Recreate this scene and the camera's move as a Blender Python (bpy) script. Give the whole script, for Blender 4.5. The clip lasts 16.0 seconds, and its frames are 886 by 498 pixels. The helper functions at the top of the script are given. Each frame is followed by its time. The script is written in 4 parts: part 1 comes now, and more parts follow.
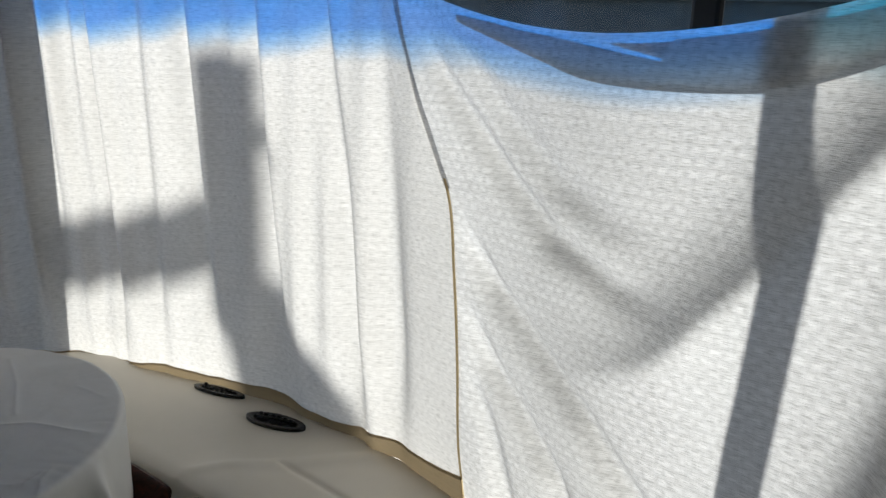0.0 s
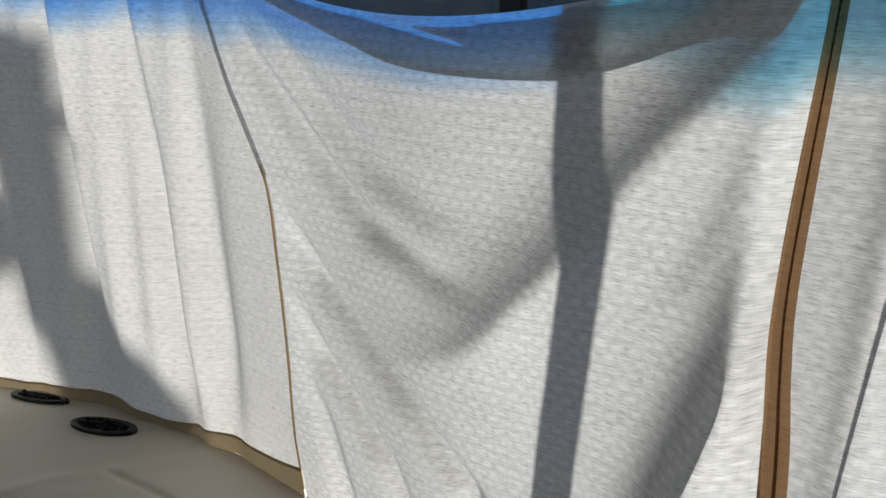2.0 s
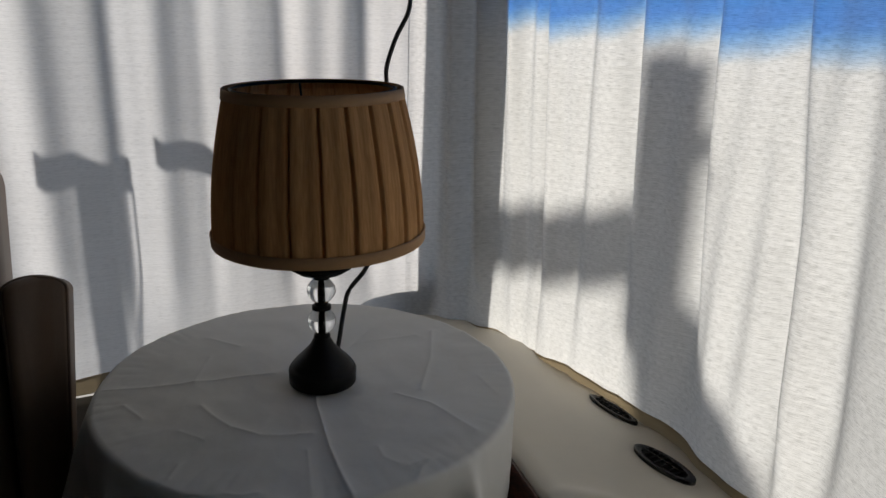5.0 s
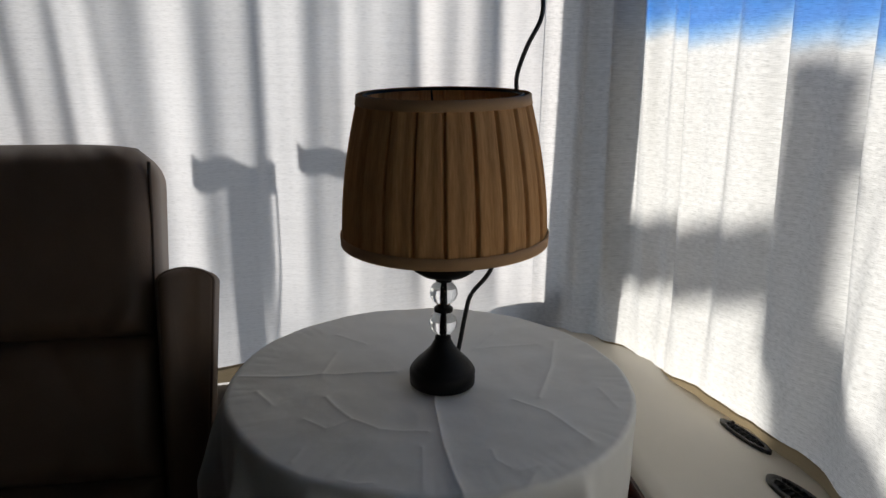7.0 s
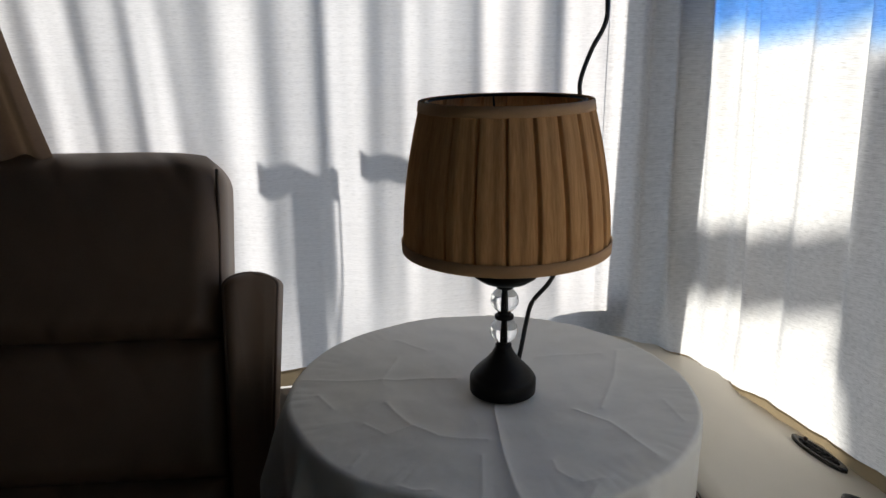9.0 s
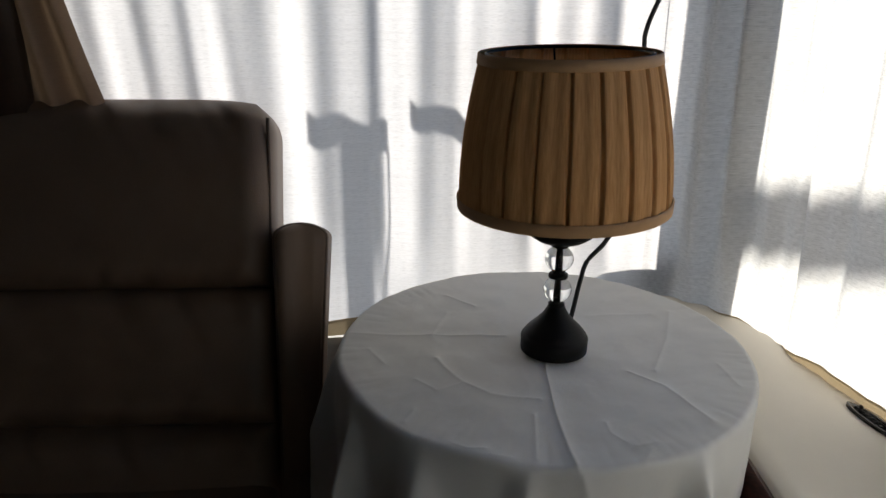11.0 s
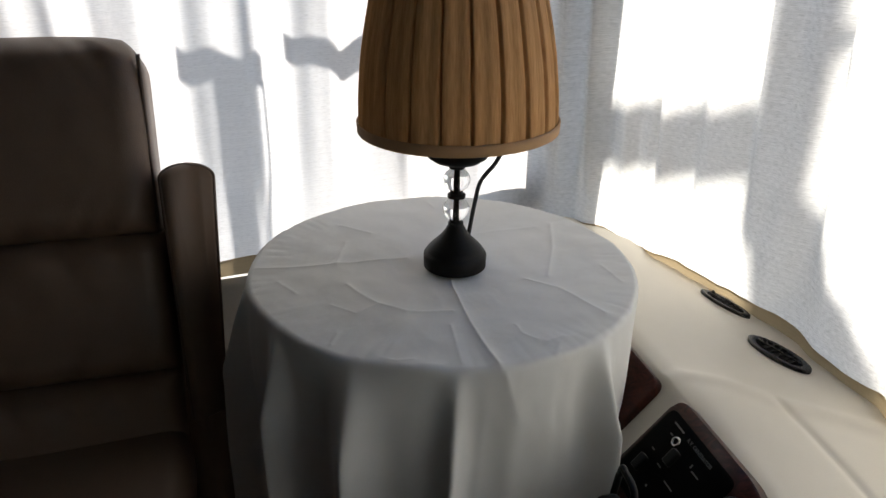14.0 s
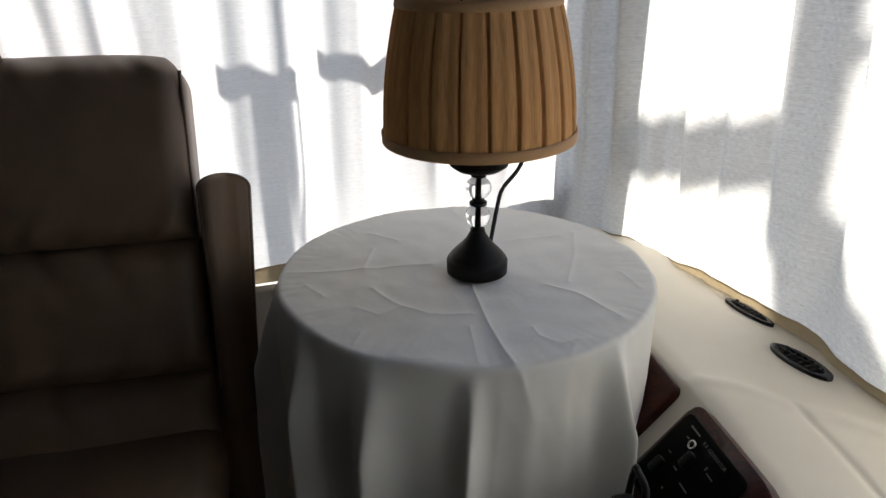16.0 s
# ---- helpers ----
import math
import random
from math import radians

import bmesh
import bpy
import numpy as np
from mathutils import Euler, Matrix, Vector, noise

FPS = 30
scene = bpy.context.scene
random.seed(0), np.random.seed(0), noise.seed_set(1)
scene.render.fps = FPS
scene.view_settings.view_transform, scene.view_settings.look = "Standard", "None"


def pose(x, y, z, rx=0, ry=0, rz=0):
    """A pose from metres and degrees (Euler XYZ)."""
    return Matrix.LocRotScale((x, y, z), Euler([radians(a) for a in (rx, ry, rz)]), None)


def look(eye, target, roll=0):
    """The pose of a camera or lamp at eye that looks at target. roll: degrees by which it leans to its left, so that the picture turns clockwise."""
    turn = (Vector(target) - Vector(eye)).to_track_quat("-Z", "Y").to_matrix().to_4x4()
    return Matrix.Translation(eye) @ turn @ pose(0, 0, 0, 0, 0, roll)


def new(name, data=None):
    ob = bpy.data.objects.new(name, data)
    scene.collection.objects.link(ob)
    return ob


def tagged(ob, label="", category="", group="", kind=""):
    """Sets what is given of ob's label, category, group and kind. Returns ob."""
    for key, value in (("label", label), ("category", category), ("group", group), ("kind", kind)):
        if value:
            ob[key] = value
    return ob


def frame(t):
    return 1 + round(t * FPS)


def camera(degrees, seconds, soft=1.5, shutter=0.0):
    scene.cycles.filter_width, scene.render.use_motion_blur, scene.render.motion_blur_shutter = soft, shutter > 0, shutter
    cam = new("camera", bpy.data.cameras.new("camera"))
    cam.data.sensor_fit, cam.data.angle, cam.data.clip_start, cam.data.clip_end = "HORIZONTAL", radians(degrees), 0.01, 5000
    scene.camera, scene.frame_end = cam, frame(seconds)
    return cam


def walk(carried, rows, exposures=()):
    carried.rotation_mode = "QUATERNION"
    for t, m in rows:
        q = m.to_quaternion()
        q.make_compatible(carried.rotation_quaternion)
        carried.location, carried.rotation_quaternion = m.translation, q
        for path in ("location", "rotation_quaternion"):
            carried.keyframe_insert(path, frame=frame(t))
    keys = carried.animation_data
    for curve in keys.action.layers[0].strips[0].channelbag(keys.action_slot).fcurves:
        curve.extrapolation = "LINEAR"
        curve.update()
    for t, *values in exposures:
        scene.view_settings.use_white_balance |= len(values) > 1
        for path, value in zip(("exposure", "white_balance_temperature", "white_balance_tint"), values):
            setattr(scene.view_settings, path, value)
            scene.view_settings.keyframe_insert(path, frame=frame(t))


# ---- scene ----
cam = camera(61.5, 16.0)
PATH = [
    (0, (0.05, 0.09, 1.241), (-0.284, 1.993, 0.724), 1.4),
    (0.5, (0.109, 0.089, 1.236), (0.132, 2.026, 0.739), 2.2),
    (1, (0.126, 0.102, 1.255), (0.454, 1.994, 0.696), 2.0),
    (1.5, (0.125, 0.121, 1.266), (0.425, 2.005, 0.664), 1.9),
    (2, (0.108, 0.13, 1.271), (0.123, 2.032, 0.653), 1.2),
    (2.5, (0.097, 0.154, 1.272), (-0.184, 2.025, 0.622), 0.7),
    (3, (0.076, 0.184, 1.277), (-0.495, 1.989, 0.63), 0.4),
    (3.5, (0.068, 0.225, 1.27), (-0.731, 1.939, 0.62), 0.0),
    (4, (0.042, 0.23, 1.268), (-1.003, 1.812, 0.634), 0.9),
    (4.5, (0.029, 0.225, 1.261), (-1.18, 1.699, 0.657), 1.6),
    (5, (0.019, 0.217, 1.271), (-1.309, 1.588, 0.673), 1.9),
    (7.5, (0.043, 0.227, 1.256), (-1.549, 1.297, 0.692), 0.8),
    (8, (0.04, 0.226, 1.256), (-1.566, 1.273, 0.688), 0.8),
    (8.5, (0.041, 0.227, 1.257), (-1.595, 1.235, 0.701), 0.5),
    (9, (0.036, 0.226, 1.256), (-1.627, 1.193, 0.708), 0.0),
    (9.2, (0.027, 0.245, 1.253), (-1.649, 1.188, 0.703), -0.0),
    (11.3, (0.004, 0.203, 1.266), (-1.649, 1.067, 0.545), 0.3),
    (11.5, (0.008, 0.199, 1.271), (-1.615, 1.087, 0.512), 0.2),
    (12, (0.002, 0.16, 1.267), (-1.554, 1.141, 0.482), -0.3),
    (12.5, (-0.014, 0.094, 1.263), (-1.43, 1.241, 0.438), -0.0),
    (13, (-0.058, 0.04, 1.249), (-1.313, 1.324, 0.37), 1.0),
    (13.5, (-0.062, 0.052, 1.259), (-1.362, 1.315, 0.414), 1.7),
    (14, (-0.009, 0.1, 1.26), (-1.385, 1.29, 0.429), 1.1),
    (14.5, (0.033, 0.139, 1.256), (-1.385, 1.289, 0.44), 0.4),
    (15, (0.053, 0.139, 1.257), (-1.408, 1.253, 0.466), -0.5),
    (15.5, (0.053, 0.116, 1.257), (-1.422, 1.218, 0.477), -0.2),
    (16, (0.047, 0.098, 1.258), (-1.417, 1.21, 0.471), -0.1),
]
walk(cam, [(t, look(eye, target, roll)) for t, eye, target, roll in PATH],
     exposures=[(0, 0.66, 6450, 9), (1, 0.48, 6450, 9.5), (2.5, 0.22, 6550, 10), (3.5, 0.19, 6600, 10), (4.5, 0.28, 6650, 11), (5, 0.36, 6650, 11), (7.5, 0.81, 6600, 11), (8.5, 0.91, 6600, 11), (9, 1.02, 6600, 11), (11.5, 1.32, 6750, 11), (13, 1.76, 6750, 11), (16, 1.76, 6750, 11)])

# ---------------------------------------------------------------- world and sun
SUN_ELEV, SUN_WEST = radians(30), radians(9)
TO_SUN = Vector((-math.sin(SUN_WEST) * math.cos(SUN_ELEV), math.cos(SUN_WEST) * math.cos(SUN_ELEV), math.sin(SUN_ELEV)))
world = bpy.data.worlds.new("world")
scene.world = world
world.use_nodes = True
wn = world.node_tree
sky = wn.nodes.new("ShaderNodeTexSky")
sky.sky_type, sky.sun_disc = "NISHITA", False
sky.sun_elevation, sky.sun_rotation = SUN_ELEV, -SUN_WEST
wn.links.new(sky.outputs[0], wn.nodes["Background"].inputs[0])
wn.nodes["Background"].inputs[1].default_value = 0.09
sun = new("sun", bpy.data.lights.new("sun", "SUN"))
sun.data.energy, sun.data.angle, sun.data.color = 5.0, radians(0.9), (1.0, 0.965, 0.92)
sun.matrix_world = Matrix.Translation((0, 6, 8)) @ TO_SUN.to_track_quat("Z", "Y").to_matrix().to_4x4()


# ---------------------------------------------------------------- materials
def material(name):
    m = bpy.data.materials.new(name)
    m.use_nodes = True
    nt = m.node_tree
    return m, nt, nt.nodes["Principled BSDF"], nt.nodes["Material Output"]


def node(nt, kind, **values):
    n = nt.nodes.new(kind)
    for key, v in values.items():
        n.inputs[key.replace("_", " ")].default_value = v
    return n


def ramp(nt, src, stops):
    r = nt.nodes.new("ShaderNodeValToRGB")
    while len(r.color_ramp.elements) < len(stops):
        r.color_ramp.elements.new(0.5)
    for e, (p, c) in zip(r.color_ramp.elements, stops):
        e.position = p
        e.color = (*c, 1) if len(c) == 3 else c
    nt.links.new(src, r.inputs[0])
    return r.outputs[0]


def coords(nt, uv=False, scale=(1, 1, 1)):
    c = nt.nodes.new("ShaderNodeTexCoord")
    mp = nt.nodes.new("ShaderNodeMapping")
    mp.inputs["Scale"].default_value = scale
    nt.links.new(c.outputs["UV" if uv else "Object"], mp.inputs[0])
    return mp.outputs[0]


def shade_of(c, k):
    return tuple(min(1, v * k) for v in c)


def surface(name, colour, rough=0.5, metal=0.0, fine=200, coarse=8, vary=0.15, bump=0.1, coat=0.0, sheen=0.0, depth=0.002):
    """A surface with grain at two scales in colour, gloss and relief."""
    m, nt, b, out = material(name)
    co = coords(nt)
    big = node(nt, "ShaderNodeTexNoise", Scale=coarse, Detail=5.0, Roughness=0.6)
    small = node(nt, "ShaderNodeTexNoise", Scale=fine, Detail=3.0, Roughness=0.55)
    nt.links.new(co, big.inputs["Vector"])
    nt.links.new(co, small.inputs["Vector"])
    mix = nt.nodes.new("ShaderNodeMath")
    mix.operation = "MULTIPLY_ADD"
    mix.inputs[1].default_value = 0.35
    nt.links.new(small.outputs[0], mix.inputs[0])
    half = nt.nodes.new("ShaderNodeMath")
    half.operation = "MULTIPLY"
    half.inputs[1].default_value = 0.65
    nt.links.new(big.outputs[0], half.inputs[0])
    nt.links.new(half.outputs[0], mix.inputs[2])
    nt.links.new(ramp(nt, mix.outputs[0], [(0.3, shade_of(colour, 1 - vary)), (0.7, shade_of(colour, 1 + vary))]), b.inputs["Base Color"])
    rr = nt.nodes.new("ShaderNodeMapRange")
    rr.inputs["To Min"].default_value, rr.inputs["To Max"].default_value = max(0.02, rough - 0.08), min(1, rough + 0.08)
    nt.links.new(mix.outputs[0], rr.inputs[0])
    nt.links.new(rr.outputs[0], b.inputs["Roughness"])
    b.inputs["Metallic"].default_value = metal
    b.inputs["Coat Weight"].default_value = coat
    b.inputs["Sheen Weight"].default_value = sheen
    if bump:
        bp = node(nt, "ShaderNodeBump", Strength=bump, Distance=depth)
        nt.links.new(small.outputs[0], bp.inputs["Height"])
        nt.links.new(bp.outputs[0], b.inputs["Normal"])
    return m


def cloth(name, colour, through_colour, share, slub=0.45, dots=0.0):
    """Woven cloth that lets light through; its map is in metres along and up the cloth."""
    m, nt, b, out = material(name)
    nt.nodes.remove(b)

    def noise_of(sx, sy, detail=2.0, wave=0.0):
        n = node(nt, "ShaderNodeTexNoise", Scale=1.0, Detail=detail, Roughness=0.55, Distortion=wave)
        nt.links.new(coords(nt, uv=True, scale=(sx, sy, 1)), n.inputs["Vector"])
        return n.outputs[0]

    def times(a, b_):
        x = nt.nodes.new("ShaderNodeMath")
        x.operation = "MULTIPLY"
        nt.links.new(a, x.inputs[0])
        nt.links.new(b_, x.inputs[1])
        return x.outputs[0]

    def grey(src, lo, hi, dark, light=1.0):
        return ramp(nt, src, [(lo, (dark,) * 3), (hi, (light,) * 3)])

    weft = noise_of(78, 1000, 1.0, 0.15)
    warp = noise_of(620, 60)
    blotch = noise_of(7, 5, 4.0)
    thread = noise_of(9, 230, 3.0)
    val = times(grey(weft, 0.34, 0.50, 1 - slub), grey(warp, 0.25, 0.6, 1 - 0.25 * slub))
    val = times(val, grey(blotch, 0.3, 0.7, 0.93))
    val = times(val, grey(thread, 0.34, 0.58, 0.90))
    if dots:
        br = nt.nodes.new("ShaderNodeTexBrick")
        br.offset = 0.5
        br.inputs["Color1"].default_value = br.inputs["Color2"].default_value = (1, 1, 1, 1)
        br.inputs["Mortar"].default_value = (1 - dots, 1 - dots, 1 - dots, 1)
        for key, v in (("Scale", 1.0), ("Brick Width", 0.0165), ("Row Height", 0.0125), ("Mortar Size", 0.0062), ("Mortar Smooth", 1.0)):
            br.inputs[key].default_value = v
        # the rows waver a little
        wob = node(nt, "ShaderNodeTexNoise", Scale=1.0, Detail=2.0)
        nt.links.new(coords(nt, uv=True, scale=(55, 55, 1)), wob.inputs["Vector"])
        off = nt.nodes.new("ShaderNodeVectorMath")
        off.operation = "MULTIPLY_ADD"
        off.inputs[1].default_value = (0.010, 0.008, 0)
        nt.links.new(wob.outputs["Color"], off.inputs[0])
        nt.links.new(coords(nt, uv=True), off.inputs[2])
        nt.links.new(off.outputs[0], br.inputs["Vector"])
        val = times(val, br.outputs["Color"])
    tint = nt.nodes.new("ShaderNodeMix")
    tint.data_type = "RGBA"
    tint.inputs[6].default_value = (0, 0, 0, 1)
    tint.inputs[7].default_value = (*through_colour, 1)
    nt.links.new(val, tint.inputs[0])
    tr = nt.nodes.new("ShaderNodeBsdfTranslucent")
    df = nt.nodes.new("ShaderNodeBsdfDiffuse")
    df.inputs[0].default_value = (*colour, 1)
    nt.links.new(tint.outputs[2], tr.inputs[0])
    bp = node(nt, "ShaderNodeBump", Strength=0.5, Distance=0.0008)
    nt.links.new(weft, bp.inputs["Height"])
    nt.links.new(bp.outputs[0], tr.inputs["Normal"])
    nt.links.new(bp.outputs[0], df.inputs["Normal"])
    mx = nt.nodes.new("ShaderNodeMixShader")
    mx.inputs[0].default_value = share
    nt.links.new(df.outputs[0], mx.inputs[1])
    nt.links.new(tr.outputs[0], mx.inputs[2])
    nt.links.new(mx.outputs[0], out.inputs[0])
    return m


def tinted_glass(name, clear, band, low, high, sag=0.0):
    """Window glass with a sunshade band that fades in between two heights."""
    m, nt, b, out = material(name)
    nt.nodes.remove(b)
    geo = nt.nodes.new("ShaderNodeNewGeometry")
    sep = nt.nodes.new("ShaderNodeSeparateXYZ")
    nt.links.new(geo.outputs["Position"], sep.inputs[0])
    mr = nt.nodes.new("ShaderNodeMapRange")
    mr.inputs["From Min"].default_value, mr.inputs["From Max"].default_value = low, high
    bend = nt.nodes.new("ShaderNodeMapRange")
    bend.interpolation_type = "SMOOTHSTEP"
    bend.inputs["From Min"].default_value, bend.inputs["From Max"].default_value = -0.16, 0.10
    bend.inputs["To Max"].default_value = sag
    nt.links.new(sep.outputs[0], bend.inputs[0])
    lift = nt.nodes.new("ShaderNodeMath")
    nt.links.new(sep.outputs[2], lift.inputs[0])
    nt.links.new(bend.outputs[0], lift.inputs[1])
    nt.links.new(lift.outputs[0], mr.inputs[0])
    tr = nt.nodes.new("ShaderNodeBsdfTransparent")
    nt.links.new(ramp(nt, mr.outputs[0], [(0.0, clear), (1.0, band)]), tr.inputs[0])
    gl = nt.nodes.new("ShaderNodeBsdfGlossy")
    gl.inputs["Roughness"].default_value = 0.02
    mx = nt.nodes.new("ShaderNodeMixShader")
    mx.inputs[0].default_value = 0.05
    nt.links.new(tr.outputs[0], mx.inputs[1])
    nt.links.new(gl.outputs[0], mx.inputs[2])
    nt.links.new(mx.outputs[0], out.inputs[0])
    return m


def burl(name):
    """Dark glossy burl veneer."""
    m, nt, b, out = material(name)
    n = node(nt, "ShaderNodeTexNoise", Scale=22.0, Detail=6.0, Roughness=0.65, Distortion=2.2)
    nt.links.new(coords(nt, scale=(1, 2.5, 1)), n.inputs["Vector"])
    nt.links.new(ramp(nt, n.outputs[0], [(0.25, (0.008, 0.0025, 0.0016)), (0.5, (0.036, 0.008, 0.005)), (0.75, (0.09, 0.02, 0.011))]), b.inputs["Base Color"])
    b.inputs["Roughness"].default_value = 0.3
    b.inputs["IOR"].default_value = 1.3
    return m


FABRIC = cloth("curtain weave", (0.5, 0.49, 0.47), (0.955, 0.955, 0.955), 0.57, slub=0.36, dots=0.17)
FABRIC_LEFT = cloth("fine curtain weave", (0.5, 0.49, 0.47), (0.90, 0.89, 0.875), 0.57, slub=0.34, dots=0.09)
FABRIC_SIDE = cloth("side curtain weave", (0.5, 0.49, 0.48), (0.95, 0.94, 0.93), 0.51, slub=0.22)
HEM = cloth("hem lining", (0.30, 0.235, 0.15), (0.37, 0.29, 0.18), 0.32, slub=0.2)
EDGE = cloth("tan edge binding", (0.40, 0.31, 0.18), (0.80, 0.62, 0.36), 0.5, slub=0.2)
STRAP = cloth("brown binding", (0.21, 0.13, 0.08), (0.46, 0.27, 0.14), 0.36, slub=0.3)
DRAPE = cloth("tan drape", (0.21, 0.145, 0.10), (0.38, 0.26, 0.16), 0.25, slub=0.25)
LINEN = surface("white tablecloth cotton", (0.68, 0.67, 0.632), rough=0.9, fine=900, coarse=10, vary=0.05, bump=0.25, sheen=0.15, depth=0.0006)
DASH = surface("cream moulded dash vinyl", (0.64, 0.59, 0.50), rough=0.5, fine=700, coarse=6, vary=0.06, bump=0.25, depth=0.0006)
LEATHER = surface("taupe leather", (0.145, 0.093, 0.059), rough=0.54, fine=420, coarse=9, vary=0.14, bump=0.3, depth=0.001)
PIPING = surface("dark leather piping", (0.10, 0.063, 0.04), rough=0.5, fine=300, coarse=20, vary=0.1, bump=0.2)
BRONZE = surface("dark bronze", (0.009, 0.0085, 0.008), rough=0.5, metal=0.1, fine=350, coarse=25, vary=0.25, bump=0.12)
BRONZE.node_tree.nodes["Principled BSDF"].inputs["IOR"].default_value = 1.25
BLACK = surface("black plastic", (0.006, 0.006, 0.0065), rough=0.3, fine=500, coarse=20, vary=0.2, bump=0.1)
BLACK.node_tree.nodes["Principled BSDF"].inputs["IOR"].default_value = 1.22
PLATE = surface("matt black plate", (0.0035, 0.0034, 0.0034), rough=0.6, fine=500, coarse=20, vary=0.2, bump=0.1)
PLATE.node_tree.nodes["Principled BSDF"].inputs["IOR"].default_value = 1.12
RUBBER = surface("black cord", (0.012, 0.012, 0.012), rough=0.5, fine=300, coarse=30, vary=0.2, bump=0.1)
PEWTER = surface("grey vent rim", (0.016, 0.015, 0.014), rough=0.25, metal=0.2, fine=400, coarse=20, vary=0.15, bump=0.08)
CHROME = surface("worn chrome", (0.65, 0.63, 0.6), rough=0.2, metal=1.0, fine=300, coarse=30, vary=0.08, bump=0.03)
PRINT = surface("grey print", (0.15, 0.15, 0.145), rough=0.6, fine=300, coarse=40, vary=0.1, bump=0)
BURL = burl("burl veneer")
WOOD = surface("dark stained wood", (0.05, 0.028, 0.017), rough=0.4, fine=160, coarse=6, vary=0.35, bump=0.15)
PAINT = surface("off-white shell", (0.5, 0.48, 0.44), rough=0.6, fine=250, coarse=5, vary=0.08, bump=0.1)
CARPET = surface("brown carpet", (0.05, 0.038, 0.03), rough=0.95, fine=500, coarse=10, vary=0.25, bump=0.6, depth=0.004)
LINING = surface("brown headliner", (0.085, 0.07, 0.056), rough=0.95, fine=500, coarse=5, vary=0.08, bump=0.3)
POST = surface("black post", (0.015, 0.015, 0.016), rough=0.45, fine=300, coarse=12, vary=0.2, bump=0.05)
GRAVEL = surface("gravel lot", (0.16, 0.15, 0.135), rough=0.95, fine=40, coarse=0.6, vary=0.3, bump=0.6, depth=0.01)
GLASS_LEFT = tinted_glass("blue band glass", (0.97, 0.98, 0.97), (0.11, 0.49, 0.92), 1.352, 1.402, 0.004)
GLASS_RIGHT = tinted_glass("teal band glass", (0.97, 0.98, 0.97), (0.07, 0.48, 0.64), 1.376, 1.425)
GLASS_SIDE = tinted_glass("side window glass", (0.94, 0.95, 0.96), (0.94, 0.95, 0.96), 3.0, 4.0)


def crystal(name):
    m, nt, b, out = material(name)
    b.inputs["Base Color"].default_value = (0.97, 0.98, 0.98, 1)
    b.inputs["Roughness"].default_value = 0.01
    b.inputs["IOR"].default_value = 1.5
    b.inputs["Transmission Weight"].default_value = 1.0
    return m


CRYSTAL = crystal("clear crystal")


def pleated_fabric(name):
    m, nt, b, out = material(name)
    nt.nodes.remove(b)
    n = node(nt, "ShaderNodeTexNoise", Scale=1.0, Detail=4.0, Roughness=0.6)
    nt.links.new(coords(nt, uv=True, scale=(330, 26, 1)), n.inputs["Vector"])
    col = ramp(nt, n.outputs[0], [(0.25, (0.40, 0.195, 0.075)), (0.75, (0.62, 0.345, 0.15))])
    tr = nt.nodes.new("ShaderNodeBsdfTranslucent")
    df = nt.nodes.new("ShaderNodeBsdfDiffuse")
    nt.links.new(col, df.inputs[0])
    nt.links.new(col, tr.inputs[0])
    bp = node(nt, "ShaderNodeBump", Strength=0.4, Distance=0.0008)
    nt.links.new(n.outputs[0], bp.inputs["Height"])
    nt.links.new(bp.outputs[0], df.inputs["Normal"])
    mx = nt.nodes.new("ShaderNodeMixShader")
    mx.inputs[0].default_value = 0.08
    nt.links.new(df.outputs[0], mx.inputs[1])
    nt.links.new(tr.outputs[0], mx.inputs[2])
    nt.links.new(mx.outputs[0], out.inputs[0])
    return m


SHADE = pleated_fabric("tan pleated shade cloth")


# ---------------------------------------------------------------- building helpers
def thing(name, label, category, at=(0, 0, 0), group="", kind=""):
    ob = new(name)
    ob.empty_display_size = 0.05
    ob.location = at
    return tagged(ob, label, category, group, kind)


def part(name, bm, mat, parent=None, label="", smooth=True):
    """Links a bmesh (in world metres) as one mesh under a thing or a part."""
    me = bpy.data.meshes.new(name)
    bm.normal_update()
    bm.to_mesh(me)
    bm.free()
    me.materials.append(mat)
    if smooth:
        me.shade_smooth()
    ob = new(name, me)
    if parent:
        ob.parent = parent
        base = Vector()
        p = parent
        while p:
            base += p.location
            p = p.parent
        me.transform(Matrix.Translation(-base))
    return tagged(ob, label)


def mesh(verts, faces, uvs=None):
    bm = bmesh.new()
    vs = [bm.verts.new(v) for v in verts]
    layer = bm.loops.layers.uv.new("UVMap") if uvs is not None else None
    for f in faces:
        face = bm.faces.new([vs[i] for i in f])
        if layer:
            for loop, i in zip(face.loops, f):
                loop[layer].uv = uvs[i]
    return bm


def box(centre, size, m=None, bevel=0.004, segs=2):
    bm = bmesh.new()
    bmesh.ops.create_cube(bm, size=1.0)
    bmesh.ops.scale(bm, vec=size, verts=bm.verts)
    if bevel:
        bmesh.ops.bevel(bm, geom=bm.edges[:], offset=min(bevel, 0.45 * min(size)), segments=segs, profile=0.5, affect="EDGES")
    if m is not None:
        bmesh.ops.transform(bm, matrix=m, verts=bm.verts)
    bmesh.ops.translate(bm, vec=centre, verts=bm.verts)
    return bm


